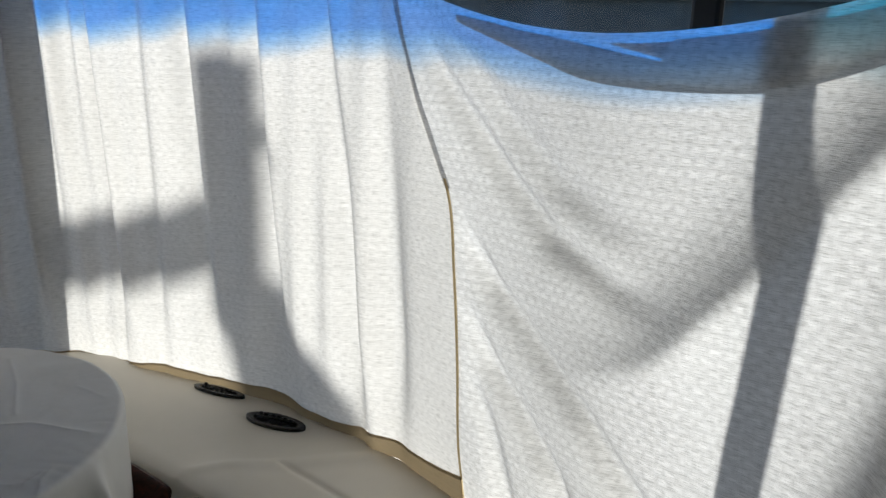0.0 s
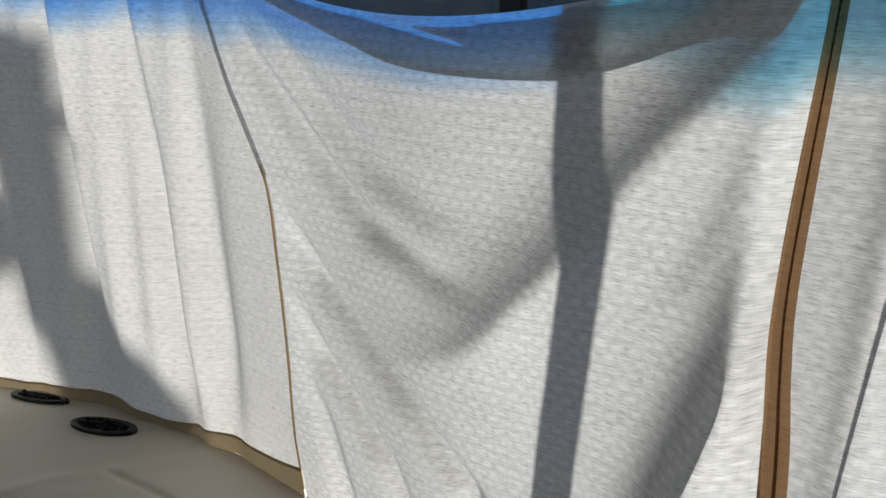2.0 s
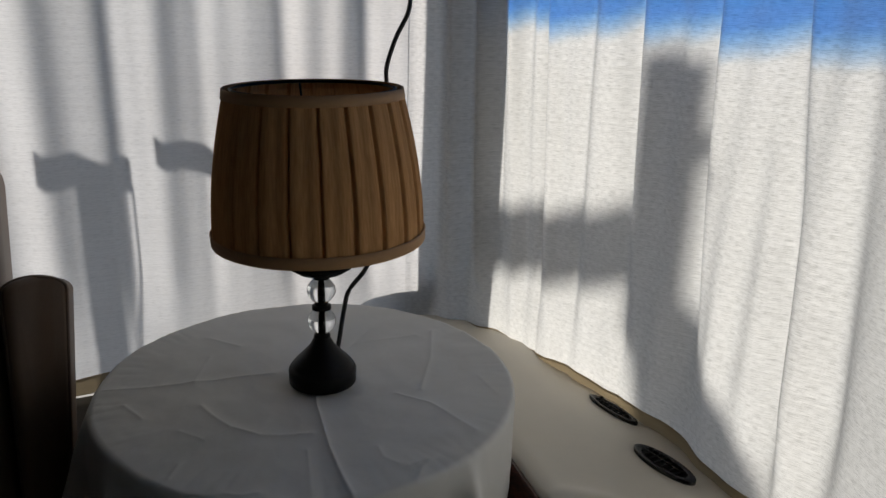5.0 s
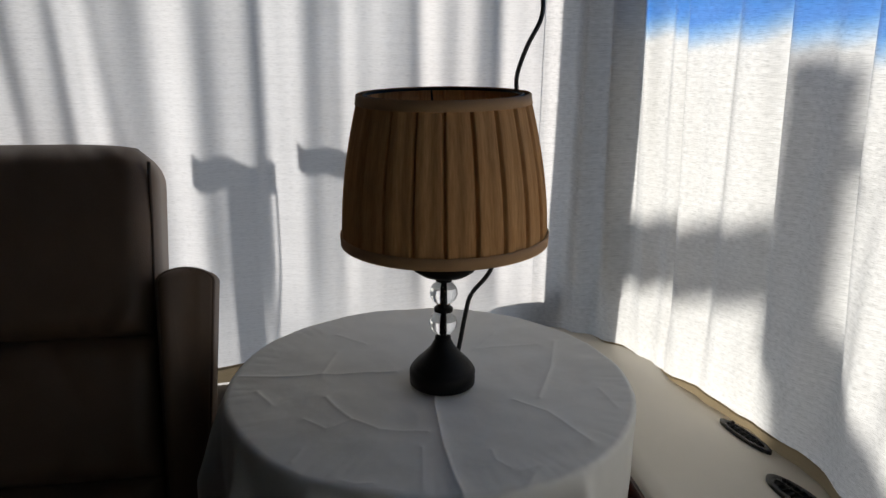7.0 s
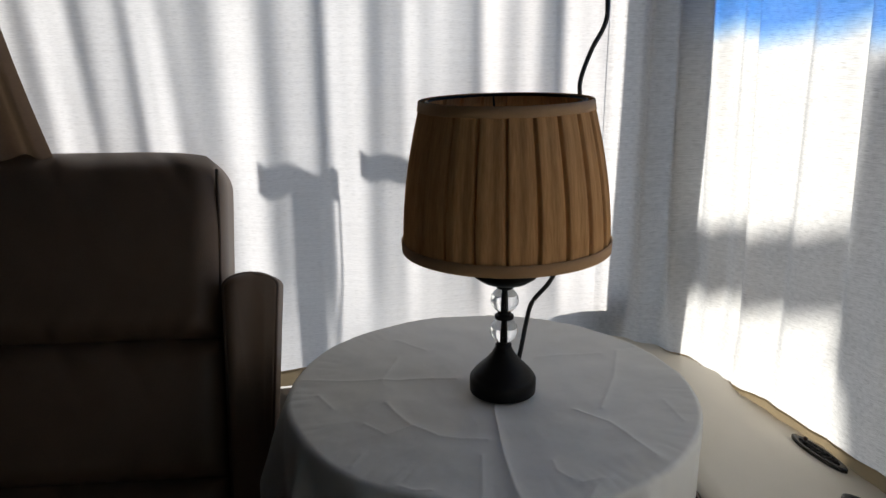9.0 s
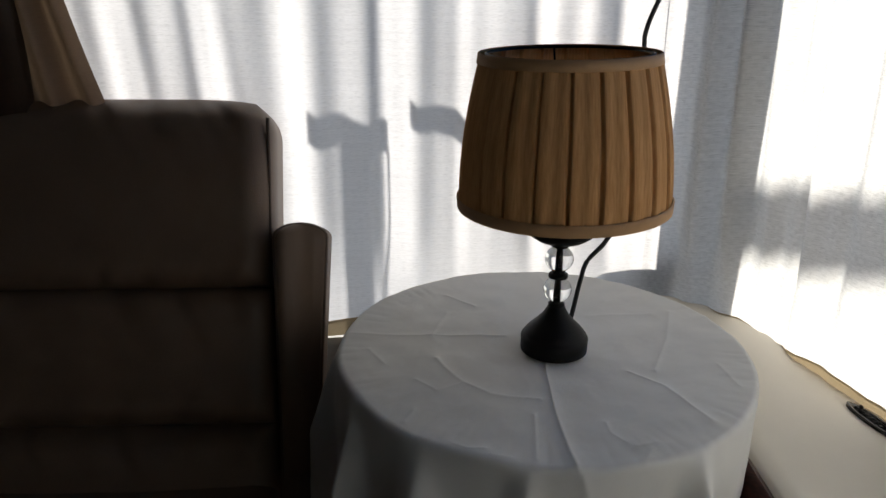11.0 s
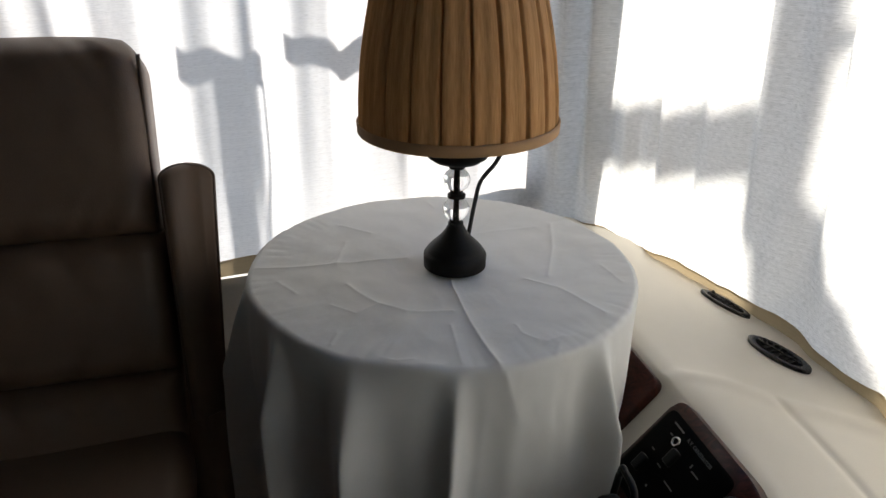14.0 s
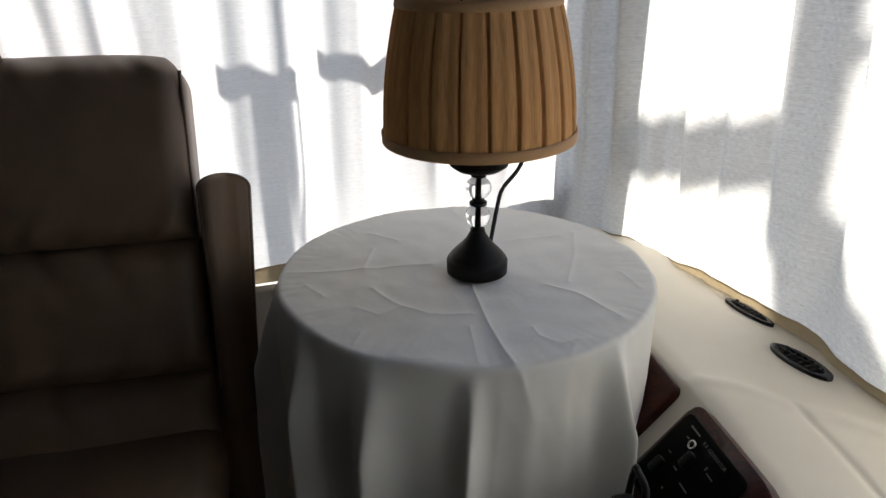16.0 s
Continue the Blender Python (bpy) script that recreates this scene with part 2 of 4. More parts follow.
def lathe(profile, centre, n=48, wobble=None, caps=True):
    """Turns (radius, height) round the upright axis; wobble(angle, k) scales the radius."""
    verts, faces = [], []
    for k, (r, z) in enumerate(profile):
        for i in range(n):
            a = 2 * math.pi * i / n
            q = r * (wobble(a, k) if wobble else 1)
            verts.append((centre[0] + q * math.cos(a), centre[1] + q * math.sin(a), centre[2] + z))
    for k in range(len(profile) - 1):
        for i in range(n):
            j = (i + 1) % n
            faces.append((k * n + i, k * n + j, (k + 1) * n + j, (k + 1) * n + i))
    if caps:
        faces.append(tuple(range(n))[::-1])
        faces.append(tuple((len(profile) - 1) * n + i for i in range(n)))
    return mesh(verts, faces)


def tube(points, radius, n=10, spline=True):
    """A round bar along points, capped."""
    pts = [Vector(p) for p in points]
    if spline and len(pts) > 2:
        ext = [pts[0] * 2 - pts[1]] + pts + [pts[-1] * 2 - pts[-2]]
        fine = []
        for i in range(1, len(ext) - 2):
            a, b, c, d = ext[i - 1:i + 3]
            for k in range(8):
                u = k / 8
                fine.append(0.5 * (2 * b + (c - a) * u + (2 * a - 5 * b + 4 * c - d) * u * u + (3 * b - 3 * c + d - a) * u ** 3))
        pts = fine + [pts[-1]]
    verts, faces = [], []
    up = Vector((0.3, 0.2, 1)).normalized()
    for i, p in enumerate(pts):
        t = (pts[min(i + 1, len(pts) - 1)] - pts[max(i - 1, 0)]).normalized()
        x = t.cross(up if abs(t.dot(up)) < 0.95 else Vector((1, 0, 0))).normalized()
        y = t.cross(x)
        for k in range(n):
            a = 2 * math.pi * k / n
            verts.append(p + radius * (math.cos(a) * x + math.sin(a) * y))
    for i in range(len(pts) - 1):
        for k in range(n):
            j = (k + 1) % n
            faces.append((i * n + k, i * n + j, (i + 1) * n + j, (i + 1) * n + k))
    faces.append(tuple(range(n))[::-1])
    faces.append(tuple((len(pts) - 1) * n + k for k in range(n)))
    return mesh(verts, faces)


def smoothstep(a, b, x):
    u = np.clip((x - a) / (b - a), 0, 1)
    return u * u * (3 - 2 * u)


# ---------------------------------------------------------------- the curtain line in plan
PLAN = [(-1.85, -0.6), (-1.70, -0.15), (-1.54, 0.32), (-1.385, 0.77), (-1.27, 1.10), (-1.20, 1.32), (-1.10, 1.405), (-0.95, 1.425),
        (-0.80, 1.385), (-0.57, 1.335), (-0.40, 1.265), (-0.235, 1.175), (-0.10, 1.075), (0.07, 0.925), (0.237, 0.805), (0.385, 0.68),
        (0.51, 0.585), (0.645, 0.475), (0.79, 0.34), (0.95, 0.18)]


def plan_curve(pts, n=20):
    p = np.array(pts)
    p = np.vstack([2 * p[0] - p[1], p, 2 * p[-1] - p[-2]])
    out = []
    for i in range(1, len(p) - 2):
        a, b, c, d = p[i - 1:i + 3]
        for k in range(n):
            u = k / n
            out.append(0.5 * (2 * b + (c - a) * u + (2 * a - 5 * b + 4 * c - d) * u * u + (3 * b - 3 * c + d - a) * u ** 3))
    out.append(p[-2])
    return np.array(out)


LINE = plan_curve(PLAN)
ALONG = np.r_[0, np.cumsum(np.linalg.norm(np.diff(LINE, axis=0), axis=1))]
slope = np.gradient(LINE, ALONG, axis=0)
kernel = np.ones(9) / 9
slope = np.stack([np.convolve(np.pad(slope[:, i], 4, mode="edge"), kernel, "valid") for i in (0, 1)], 1)
slope /= np.linalg.norm(slope, axis=1)[:, None]
OUTWARD = np.stack([-slope[:, 1], slope[:, 0]], 1)


def at_plan(s, off=0.0):
    """Places s metres along the curtain line, off metres outside it."""
    s = np.asarray(s, float)
    return np.stack([np.interp(s, ALONG, LINE[:, i]) + off * np.interp(s, ALONG, OUTWARD[:, i]) for i in (0, 1)], -1)


def strip(s0, s1, off, z0, z1, thick, step=0.04, bevel=False):
    """An upright band of wall or glass that follows the curtain line."""
    n = max(2, int(abs(s1 - s0) / step))
    ss = np.linspace(s0, s1, n)
    a, b = at_plan(ss, off), at_plan(ss, off + thick)
    verts, faces = [], []
    for p, q in zip(a, b):
        verts += [(*p, z0), (*p, z1), (*q, z1), (*q, z0)]
    for i in range(n - 1):
        for k in range(4):
            j = (k + 1) % 4
            faces.append((4 * i + k, 4 * i + j, 4 * i + 4 + j, 4 * i + 4 + k))
    faces += [(3, 2, 1, 0), tuple(4 * (n - 1) + k for k in range(4))]
    bm = mesh(verts, faces)
    bmesh.ops.recalc_face_normals(bm, faces=bm.faces)
    return bm


# ---------------------------------------------------------------- shell of the cab
def shell(name, bm, mat, label):
    return tagged(part(name, bm, mat, smooth=False), label, "structure", kind="structure")


def slab(z0, z1):
    """A floor or ceiling that ends at the shell."""
    ring = [tuple(p) for p in at_plan(np.linspace(0, 4.68, 60), 0.20)] + [(1.30, -2.5), (-2.45, -2.5), (-2.25, -1.5)]
    n = len(ring)
    bm = mesh([(*p, z0) for p in ring] + [(*p, z1) for p in ring], [tuple(range(n)), tuple(range(2 * n - 1, n - 1, -1))] + [(i, (i + 1) % n, n + (i + 1) % n, n + i) for i in range(n)])
    bmesh.ops.recalc_face_normals(bm, faces=bm.faces)
    return bm


# Unseen floor, ceiling and wood walls shut out light and keep bounce low.
shell("floor", slab(-0.04, 0.0), CARPET, "unseen dark brown floor that closes the cab")
shell("ceiling", slab(1.96, 2.0), LINING, "unseen dark brown ceiling that closes the cab")
shell("wall_left", strip(0.0, 2.05, 0.10, 0.0, 0.50, 0.05), PAINT, "grey-white wall under the side window")
shell("wall_left_top", strip(0.0, 2.05, 0.10, 1.62, 1.96, 0.05), PAINT, "off-white wall over the side window")
shell("wall_left_rear", strip(0.0, 0.82, 0.10, 0.50, 1.62, 0.05), PAINT, "off-white wall behind the side window")
shell("wall_side", box((-2.12, -1.55, 0.98), (0.05, 2.1, 1.96), pose(0, 0, 0, 0, 0, -10), bevel=0), WOOD, "unseen side wall behind the chair, dark to limit bounced light")
shell("wall_front", strip(2.05, 4.68, 0.16, 0.0, 0.57, 0.05), PAINT, "front wall under the windscreen")
shell("wall_front_top", strip(2.05, 4.68, 0.16, 1.74, 1.96, 0.05), PAINT, "header over the windscreen")
shell("wall_right", box((1.30, -0.85, 0.98), (0.05, 3.6, 1.96), bevel=0), WOOD, "unseen right wall, dark to limit bounced light")
shell("wall_rear", box((-0.3, -2.55, 0.98), (4.2, 0.05, 1.96), bevel=0), WOOD, "unseen rear wall, dark to limit bounced light")
shell("wall_right_front", box((1.14, 0.40, 0.98), (0.05, 1.1, 1.96), pose(0, 0, 0, 0, 0, -18), bevel=0), WOOD, "unseen wall beside the windscreen, dark to limit bounced light")

K_POST = 0.29


def to_sun(s, z, k):
    """A place k metres from the curtain point (s, z) towards the sun."""
    return Vector((*at_plan(s), z)) + k * TO_SUN


def upright(s0, s1, k, z0, z1, thick):
    """A post that shades the curtain from s0 to s1."""
    a, b = to_sun(s0, 0, k), to_sun(s1, 0, k)
    d = (b - a).to_2d()
    turn = math.degrees(math.atan2(d.y, d.x))
    c = (a + b) / 2
    return box((c.x, c.y, (z0 + z1) / 2), (d.length, thick, z1 - z0), pose(0, 0, 0, 0, 0, turn), bevel=0.008)


shell("pillar_corner", upright(2.085, 2.262, 0.27, 0.45, 1.9, 0.05), PAINT, "off-white corner pillar between side window and windscreen")
shell("pillar_centre", upright(3.651, 3.691, K_POST, 0.5, 1.9, 0.014), POST, "black centre post of the split windscreen")


def pane(name, s0, s1, off, z0, z1, mat, label):
    w = thing(name, label, "window", (*at_plan((s0 + s1) / 2, off), z0), kind="structure")
    part("pane", strip(s0, s1, off, z0, z1, 0.005), mat, w)
    for z in (z0 - 0.01, z1 + 0.012):
        part("frame", strip(s0, s1, off - 0.012, z - 0.012, z + 0.012, 0.03), POST, w, "black rubber window frame")
    return w


pane("window_1", 0.82, 1.99, 0.12, 0.53, 1.60, GLASS_SIDE, "clear side window behind the curtain")
pane("window_2", 2.24, 3.470, 0.18, 0.60, 1.72, GLASS_LEFT, "windscreen half with a blue sunshade band")
pane("window_3", 3.505, 4.66, 0.18, 0.60, 1.72, GLASS_RIGHT, "windscreen half with a teal sunshade band")

ground = mesh([(-3000, -3000, -0.75), (3000, -3000, -0.75), (3000, 3000, -0.75), (-3000, 3000, -0.75)], [(0, 1, 2, 3)])
tagged(part("ground", ground, GRAVEL, smooth=False), "grey gravel ground outside the windscreen", "ground", kind="structure")


# ---------------------------------------------------------------- curtains
def near(poly, s, z):
    """Distance from (s, z) to a drawn line of points."""
    best = np.full(np.shape(s), 9.0)
    for (a, b), (c, d) in zip(poly, poly[1:]):
        ds, dz = c - a, d - b
        u = np.clip(((s - a) * ds + (z - b) * dz) / (ds * ds + dz * dz), 0, 1)
        best = np.minimum(best, np.hypot(s - a - u * ds, z - b - u * dz))
    return best


# upright pleats: s at the top, s at the bottom, half width, depth
PLEATS = [(0.93, 1.02, 0.016, 0.02), (1.00, 1.075, 0.010, -0.02), (1.10, 1.15, 0.007, 0.022), (1.15, 1.22, 0.014, -0.022), (1.26, 1.29, 0.03, 0.03),
          (1.33, 1.335, 0.026, -0.03), (1.462, 1.468, 0.012, 0.03), (1.535, 1.53, 0.02, -0.024), (1.62, 1.62, 0.012, 0.02), (1.70, 1.69, 0.02, -0.02),
          (1.78, 1.79, 0.014, 0.022), (1.89, 1.88, 0.02, -0.022), (1.96, 1.97, 0.012, 0.02), (2.035, 2.05, 0.012, -0.014), (2.115, 2.12, 0.016, 0.026), (2.15, 2.158, 0.014, -0.026), (2.183, 2.20, 0.015, 0.03), (2.215, 2.243, 0.014, -0.028),
          (2.25, 2.285, 0.014, 0.024), (2.29, 2.335, 0.012, -0.014), (2.33, 2.37, 0.012, 0.012), (2.385, 2.42, 0.009, 0.022), (2.42, 2.47, 0.015, -0.017), (2.51, 2.53, 0.014, 0.017),
          (2.605, 2.665, 0.011, 0.026), (2.66, 2.72, 0.02, -0.014), (2.765, 2.83, 0.013, 0.025), (2.83, 2.90, 0.02, -0.014), (2.94, 3.03, 0.011, 0.027), (2.975, 3.06, 0.016, -0.016),
          (3.055, 3.12, 0.012, 0.014), (3.938, 3.934, 0.012, -0.024), (3.978, 3.977, 0.014, 0.024), (4.022, 4.02, 0.013, -0.022), (4.075, 4.075, 0.02, 0.024), (4.14, 4.14, 0.02, -0.02),
          (4.22, 4.23, 0.02, 0.03), (4.33, 4.34, 0.03, -0.03), (4.45, 4.46, 0.02, 0.03), (4.55, 4.56, 0.03, -0.03)]
# slanting and hanging folds of the sagging panel: line, half width, depth
SWAGS = [([(3.10, 1.30), (3.205, 1.195), (3.32, 1.088), (3.40, 1.030), (3.51, 0.992), (3.60, 0.98)], 0.016, 0.025),
         ([(3.13, 1.30), (3.225, 1.240), (3.319, 1.160), (3.411, 1.098), (3.494, 1.064), (3.582, 1.051)], 0.022, 0.018),
         ([(3.18, 1.10), (3.232, 1.015), (3.305, 0.935), (3.385, 0.880), (3.49, 0.812), (3.57, 0.735), (3.61, 0.58)], 0.017, 0.028),
         ([(3.22, 0.98), (3.250, 0.898), (3.308, 0.824), (3.378, 0.765), (3.44, 0.712), (3.47, 0.66), (3.49, 0.56)], 0.016, 0.025),
         ([(3.27, 0.80), (3.32, 0.72), (3.37, 0.60)], 0.015, 0.016)]
# places where the cloth turns back ever more steeply up to a line and then lies flat: line, width, depth, reach
STEPS = [([(4.0, 1.40), (3.90, 1.31), (3.854, 1.263), (3.810, 1.211), (3.771, 1.169), (3.728, 1.112), (3.694, 1.062), (3.637, 0.995), (3.582, 0.930), (3.505, 0.885), (3.40, 0.85)], 0.10, 0.038, 0.16),
         ([(3.862, 1.235), (3.845, 1.166), (3.824, 1.104), (3.80, 1.047), (3.78, 0.99)], 0.030, 0.006, 0.03),
         ([(3.885, 1.22), (3.881, 1.164), (3.878, 1.106), (3.872, 1.064), (3.860, 1.003), (3.842, 0.927), (3.820, 0.845), (3.795, 0.74), (3.755, 0.58), (3.72, 0.46)], 0.075, 0.050, 0.030)]


def along(poly, s, z):
    """How far along a drawn line, from 0 to 1, the nearest place lies."""
    best, frac = np.full(np.shape(s), 9.0), np.zeros(np.shape(s))
    k = len(poly) - 1
    for i, ((a, b), (c, d)) in enumerate(zip(poly, poly[1:])):
        ds, dz = c - a, d - b
        u = np.clip(((s - a) * ds + (z - b) * dz) / (ds * ds + dz * dz), 0, 1)
        r = np.hypot(s - a - u * ds, z - b - u * dz)
        frac = np.where(r < best, (i + u) / k, frac)
        best = np.minimum(best, r)
    return frac


def past(poly, s, z):
    """Signed distance from a drawn line: positive on its left."""
    best, side = np.full(np.shape(s), 9.0), np.zeros(np.shape(s))
    for (a, b), (c, d) in zip(poly, poly[1:]):
        ds, dz = c - a, d - b
        u = np.clip(((s - a) * ds + (z - b) * dz) / (ds * ds + dz * dz), 0, 1)
        r = np.hypot(s - a - u * ds, z - b - u * dz)
        cross = ds * (z - b) - dz * (s - a)
        side = np.where(r < best, np.sign(cross), side)
        best = np.minimum(best, r)
    return best * side


def drape(s, z):
    """How far the cloth stands out of its line."""
    up = (z - 0.58) / 0.72
    calm = np.where(s > 3.30, 1.0, 0.25 + 0.75 * smoothstep(0.59, 0.80, z))
    gain = np.where(s < 2.08, 0.40, np.where(s < 3.3, 1.05, 0.30))
    d = 0.0025 * np.sin(s * 61 + 1.5 * np.sin(s * 7)) * smoothstep(3.2, 3.0, s)
    d = d + 0.005 * np.sin(s * 71 + 2.2 * np.sin(s * 11)) * smoothstep(2.1, 2.3, s) * smoothstep(3.2, 3.05, s)
    d = d + 0.004 * np.sin(s * 17 + 1.3 * np.sin(z * 4 + s * 3))
    for st, sb, w, a in PLEATS:
        wide = (2.0 if 2.58 < sb < 3.2 else 1.25) * w
        d = d + gain * a * np.exp(-((s - (sb + (st - sb) * up)) / wide) ** 2)
    inside = smoothstep(0.0, 0.06, s - seam(z)) * smoothstep(0.0, 0.010, tape_l(z) - s)
    for line, w, a in SWAGS:
        d = d + a * np.exp(-(near(line, s, z) / w) ** 2) * inside * smoothstep(1.0, 0.62, along(line, s, z) if line[-1][1] > 0.7 else 0 * s)
    for line, w, a, reach in STEPS:
        q = past(plan_curve(line, 6).tolist(), s, z)
        t = np.clip((q + w) / w, 0, 1)
        run = along(line, s, z)
        fade = smoothstep(1.0, 0.72, run) if line[-1][1] > 0.7 else smoothstep(0.0, 0.38, run)
        d = d - a * t * t * np.exp(-np.clip(q, 0, 9) / reach) * inside * fade
    return d * calm


def eased(xs, ys):
    """A smooth line through points given by rising x."""
    p = plan_curve(list(zip(xs, ys)), 8)
    return lambda x: np.interp(x, p[:, 0], p[:, 1])


SEAM_Z = [0.55, 0.62, 0.686, 0.80, 0.937, 1.053, 1.168, 1.267, 1.45, 1.75]
SEAM_S = [3.285, 3.272, 3.261, 3.255, 3.241, 3.223, 3.162, 3.113, 3.05, 3.0]
seam = eased(SEAM_Z, SEAM_S)
tape_l = eased([0.50, 0.70, 0.846, 0.975, 1.08, 1.28, 1.5, 1.80], [3.896, 3.890, 3.883, 3.872, 3.866, 3.870, 3.873, 3.875])
tape_r = eased([0.50, 0.70, 0.856, 0.93, 1.0, 1.08, 1.28, 1.5, 1.80], [3.914, 3.907, 3.901, 3.895, 3.885, 3.879, 3.879, 3.881, 3.883])


def softened(d, step_s, step_z, reach):
    """Rounds the folds of a regular field of depths over a reach in metres."""
    for axis, step in ((1, step_s), (0, step_z)):
        k = max(1, int(3 * reach / step))
        w = np.exp(-0.5 * (np.arange(-k, k + 1) * step / reach) ** 2)
        w /= w.sum()
        d = np.apply_along_axis(lambda r: np.convolve(np.pad(r, k, mode="edge"), w, "valid"), axis, d)
    return d


sag_top = lambda s: 1.262 + 0.5 * (s - 3.49) ** 2


def sheet(left, right, low, high, n, rows, off=0.0, soft=0.0):
    """Cloth between two edges: left(z), right(z), low(s), high(s)."""
    v = np.linspace(0, 1, rows)[:, None]
    u = np.linspace(0, 1, n)[None, :]
    s = left(1.0) + (right(1.0) - left(1.0)) * u + 0 * v
    for _ in range(4):
        z = low(s) + (high(s) - low(s)) * v
        s = left(z) + (right(z) - left(z)) * u
    d = drape(s, z)
    if soft:
        d = softened(d, (s[0, -1] - s[0, 0]) / n, (z[-1, 0] - z[0, 0]) / rows, soft)
    xy = at_plan(s, 0) + (off + d)[..., None] * np.stack([np.interp(s, ALONG, OUTWARD[:, i]) for i in (0, 1)], -1)
    verts = np.concatenate([xy, z[..., None]], -1).reshape(-1, 3).tolist()
    uv = np.stack([s, z], -1).reshape(-1, 2).tolist()
    faces = [(r * n + c, r * n + c + 1, (r + 1) * n + c + 1, (r + 1) * n + c) for r in range(rows - 1) for c in range(n - 1)]
    return mesh(verts, faces, uv)


flat = lambda h: (lambda s: h + 0 * s)
hem_low = lambda s: np.interp(s, [0.8, 1.9, 2.1, 2.35, 2.74, 2.80, 3.1, 3.3], [0.525, 0.525, 0.57, 0.581, 0.583, 0.585, 0.586, 0.585]) + 0.0025 * np.sin(s * 57) * smoothstep(2.6, 2.8, s)
hem_high = lambda s: np.interp(s, [0.8, 1.9, 2.1, 2.3, 2.5, 2.7, 3.0, 3.15, 3.3], [0.56, 0.56, 0.580, 0.588, 0.602, 0.608, 0.605, 0.618, 0.634]) + 0.004 * np.sin(s * 23)

side_curtain = thing("curtain", "off-white woven curtain with pleats and a tan hem, drawn closed", "curtain", (*at_plan(2.6), 0.58), "cab curtains")
part("fabric", sheet(flat(0.86), flat(2.05), hem_high, flat(1.74), 330, 70, soft=0.009), FABRIC_SIDE, side_curtain)
part("fabric", sheet(flat(2.05), seam, hem_high, flat(1.74), 420, 110, soft=0.0055), FABRIC_LEFT, side_curtain)
part("hem", sheet(flat(0.86), seam, hem_low, lambda s: hem_high(s) + 0.003, 420, 5, off=-0.003), HEM, side_curtain, "tan lining hem along the bottom")
part("binding", sheet(lambda z: seam(z) - 0.0028, lambda z: seam(z) + 0.0028, flat(0.60), flat(1.07), 4, 70, off=-0.0025), EDGE, side_curtain, "thin brown edge binding")

centre_curtain = thing("curtain", "off-white woven curtain sagging in a swag below its folded top", "curtain", (*at_plan(3.5), 0.58), "cab curtains")
part("fabric", sheet(seam, tape_l, flat(0.56), sag_top, 400, 260, soft=0.008), FABRIC, centre_curtain)
fold_low = eased([3.22, 3.299, 3.375, 3.445, 3.542, 3.645, 3.70, 3.755, 3.80, 3.88], [1.282, 1.258, 1.236, 1.219, 1.212, 1.215, 1.230, 1.256, 1.280, 1.315])
slit_low = lambda s: 1.276 - 0.160 * (s - 3.33)
slit_high = lambda s: np.minimum(slit_low(s) + 0.007 * np.clip((3.545 - s) / 0.13, 0, 1) + 0.0015, sag_top(s) - 0.0025)
fold_high = lambda s: sag_top(s) - 0.002 - np.clip(sag_top(s) - slit_low(s), 0, 1) * np.clip((3.55 - s) / 0.012, 0, 1)
part("turned_top", sheet(lambda z: 3.22 + 0 * z, tape_l, fold_low, fold_high, 220, 16, off=0.007, soft=0.006), FABRIC, centre_curtain, "turned-over double layer of cloth")
part("turned_top", sheet(lambda z: 3.40 + 0 * z, lambda z: 3.548 + 0 * z, slit_high, lambda s: sag_top(s) - 0.002, 60, 6, off=0.009), FABRIC, centre_curtain, "narrow rolled edge of the cloth")

right_curtain = thing("curtain", "off-white woven curtain edged with a brown binding", "curtain", (*at_plan(4.1), 0.58), "cab curtains")
part("fabric", sheet(tape_r, flat(4.64), flat(0.56), flat(1.74), 340, 90, soft=0.004), FABRIC, right_curtain)
part("binding", sheet(lambda z: tape_l(z) - 0.002, lambda z: tape_r(z) + 0.002, flat(0.56), flat(1.74), 12, 80, off=-0.006), STRAP, right_curtain, "brown folded edge binding")


def tuck(owner, line, wide):
    """A narrow second layer of the cloth along a drawn line, for a stitched tuck and for seam shade."""
    zs, ss = [p[1] for p in line], [p[0] for p in line]
    if zs[0] > zs[-1]:
        zs, ss = zs[::-1], ss[::-1]
    mid = lambda z: np.interp(z, zs, ss)
    part("tuck", sheet(lambda z: mid(z) - wide / 2, lambda z: mid(z) + wide / 2, flat(zs[0]), flat(zs[-1]), 4, 50, off=0.004), FABRIC, owner, "second layer of cloth for a stitched tuck and seam shade")


# Not stitched: this layer darkens the upper seam in place of its fold shadow.
tuck(side_curtain, [(2.99, 1.72), (3.045, 1.45), (3.108, 1.267), (3.157, 1.168), (3.216, 1.06)], 0.011)
tuck(right_curtain, [(3.952, 1.6), (3.942, 1.25), (3.939, 1.095), (3.929, 0.902)], 0.0045)

for f0, f1 in ((0.50, 0.66),):
    part("binding", sheet(lambda z: tape_l(z) + (tape_r(z) - tape_l(z)) * f0, lambda z: tape_l(z) + (tape_r(z) - tape_l(z)) * f1, flat(0.56), flat(1.74), 3, 80, off=-0.0075), STRAP, right_curtain, "raised fold of the brown binding")

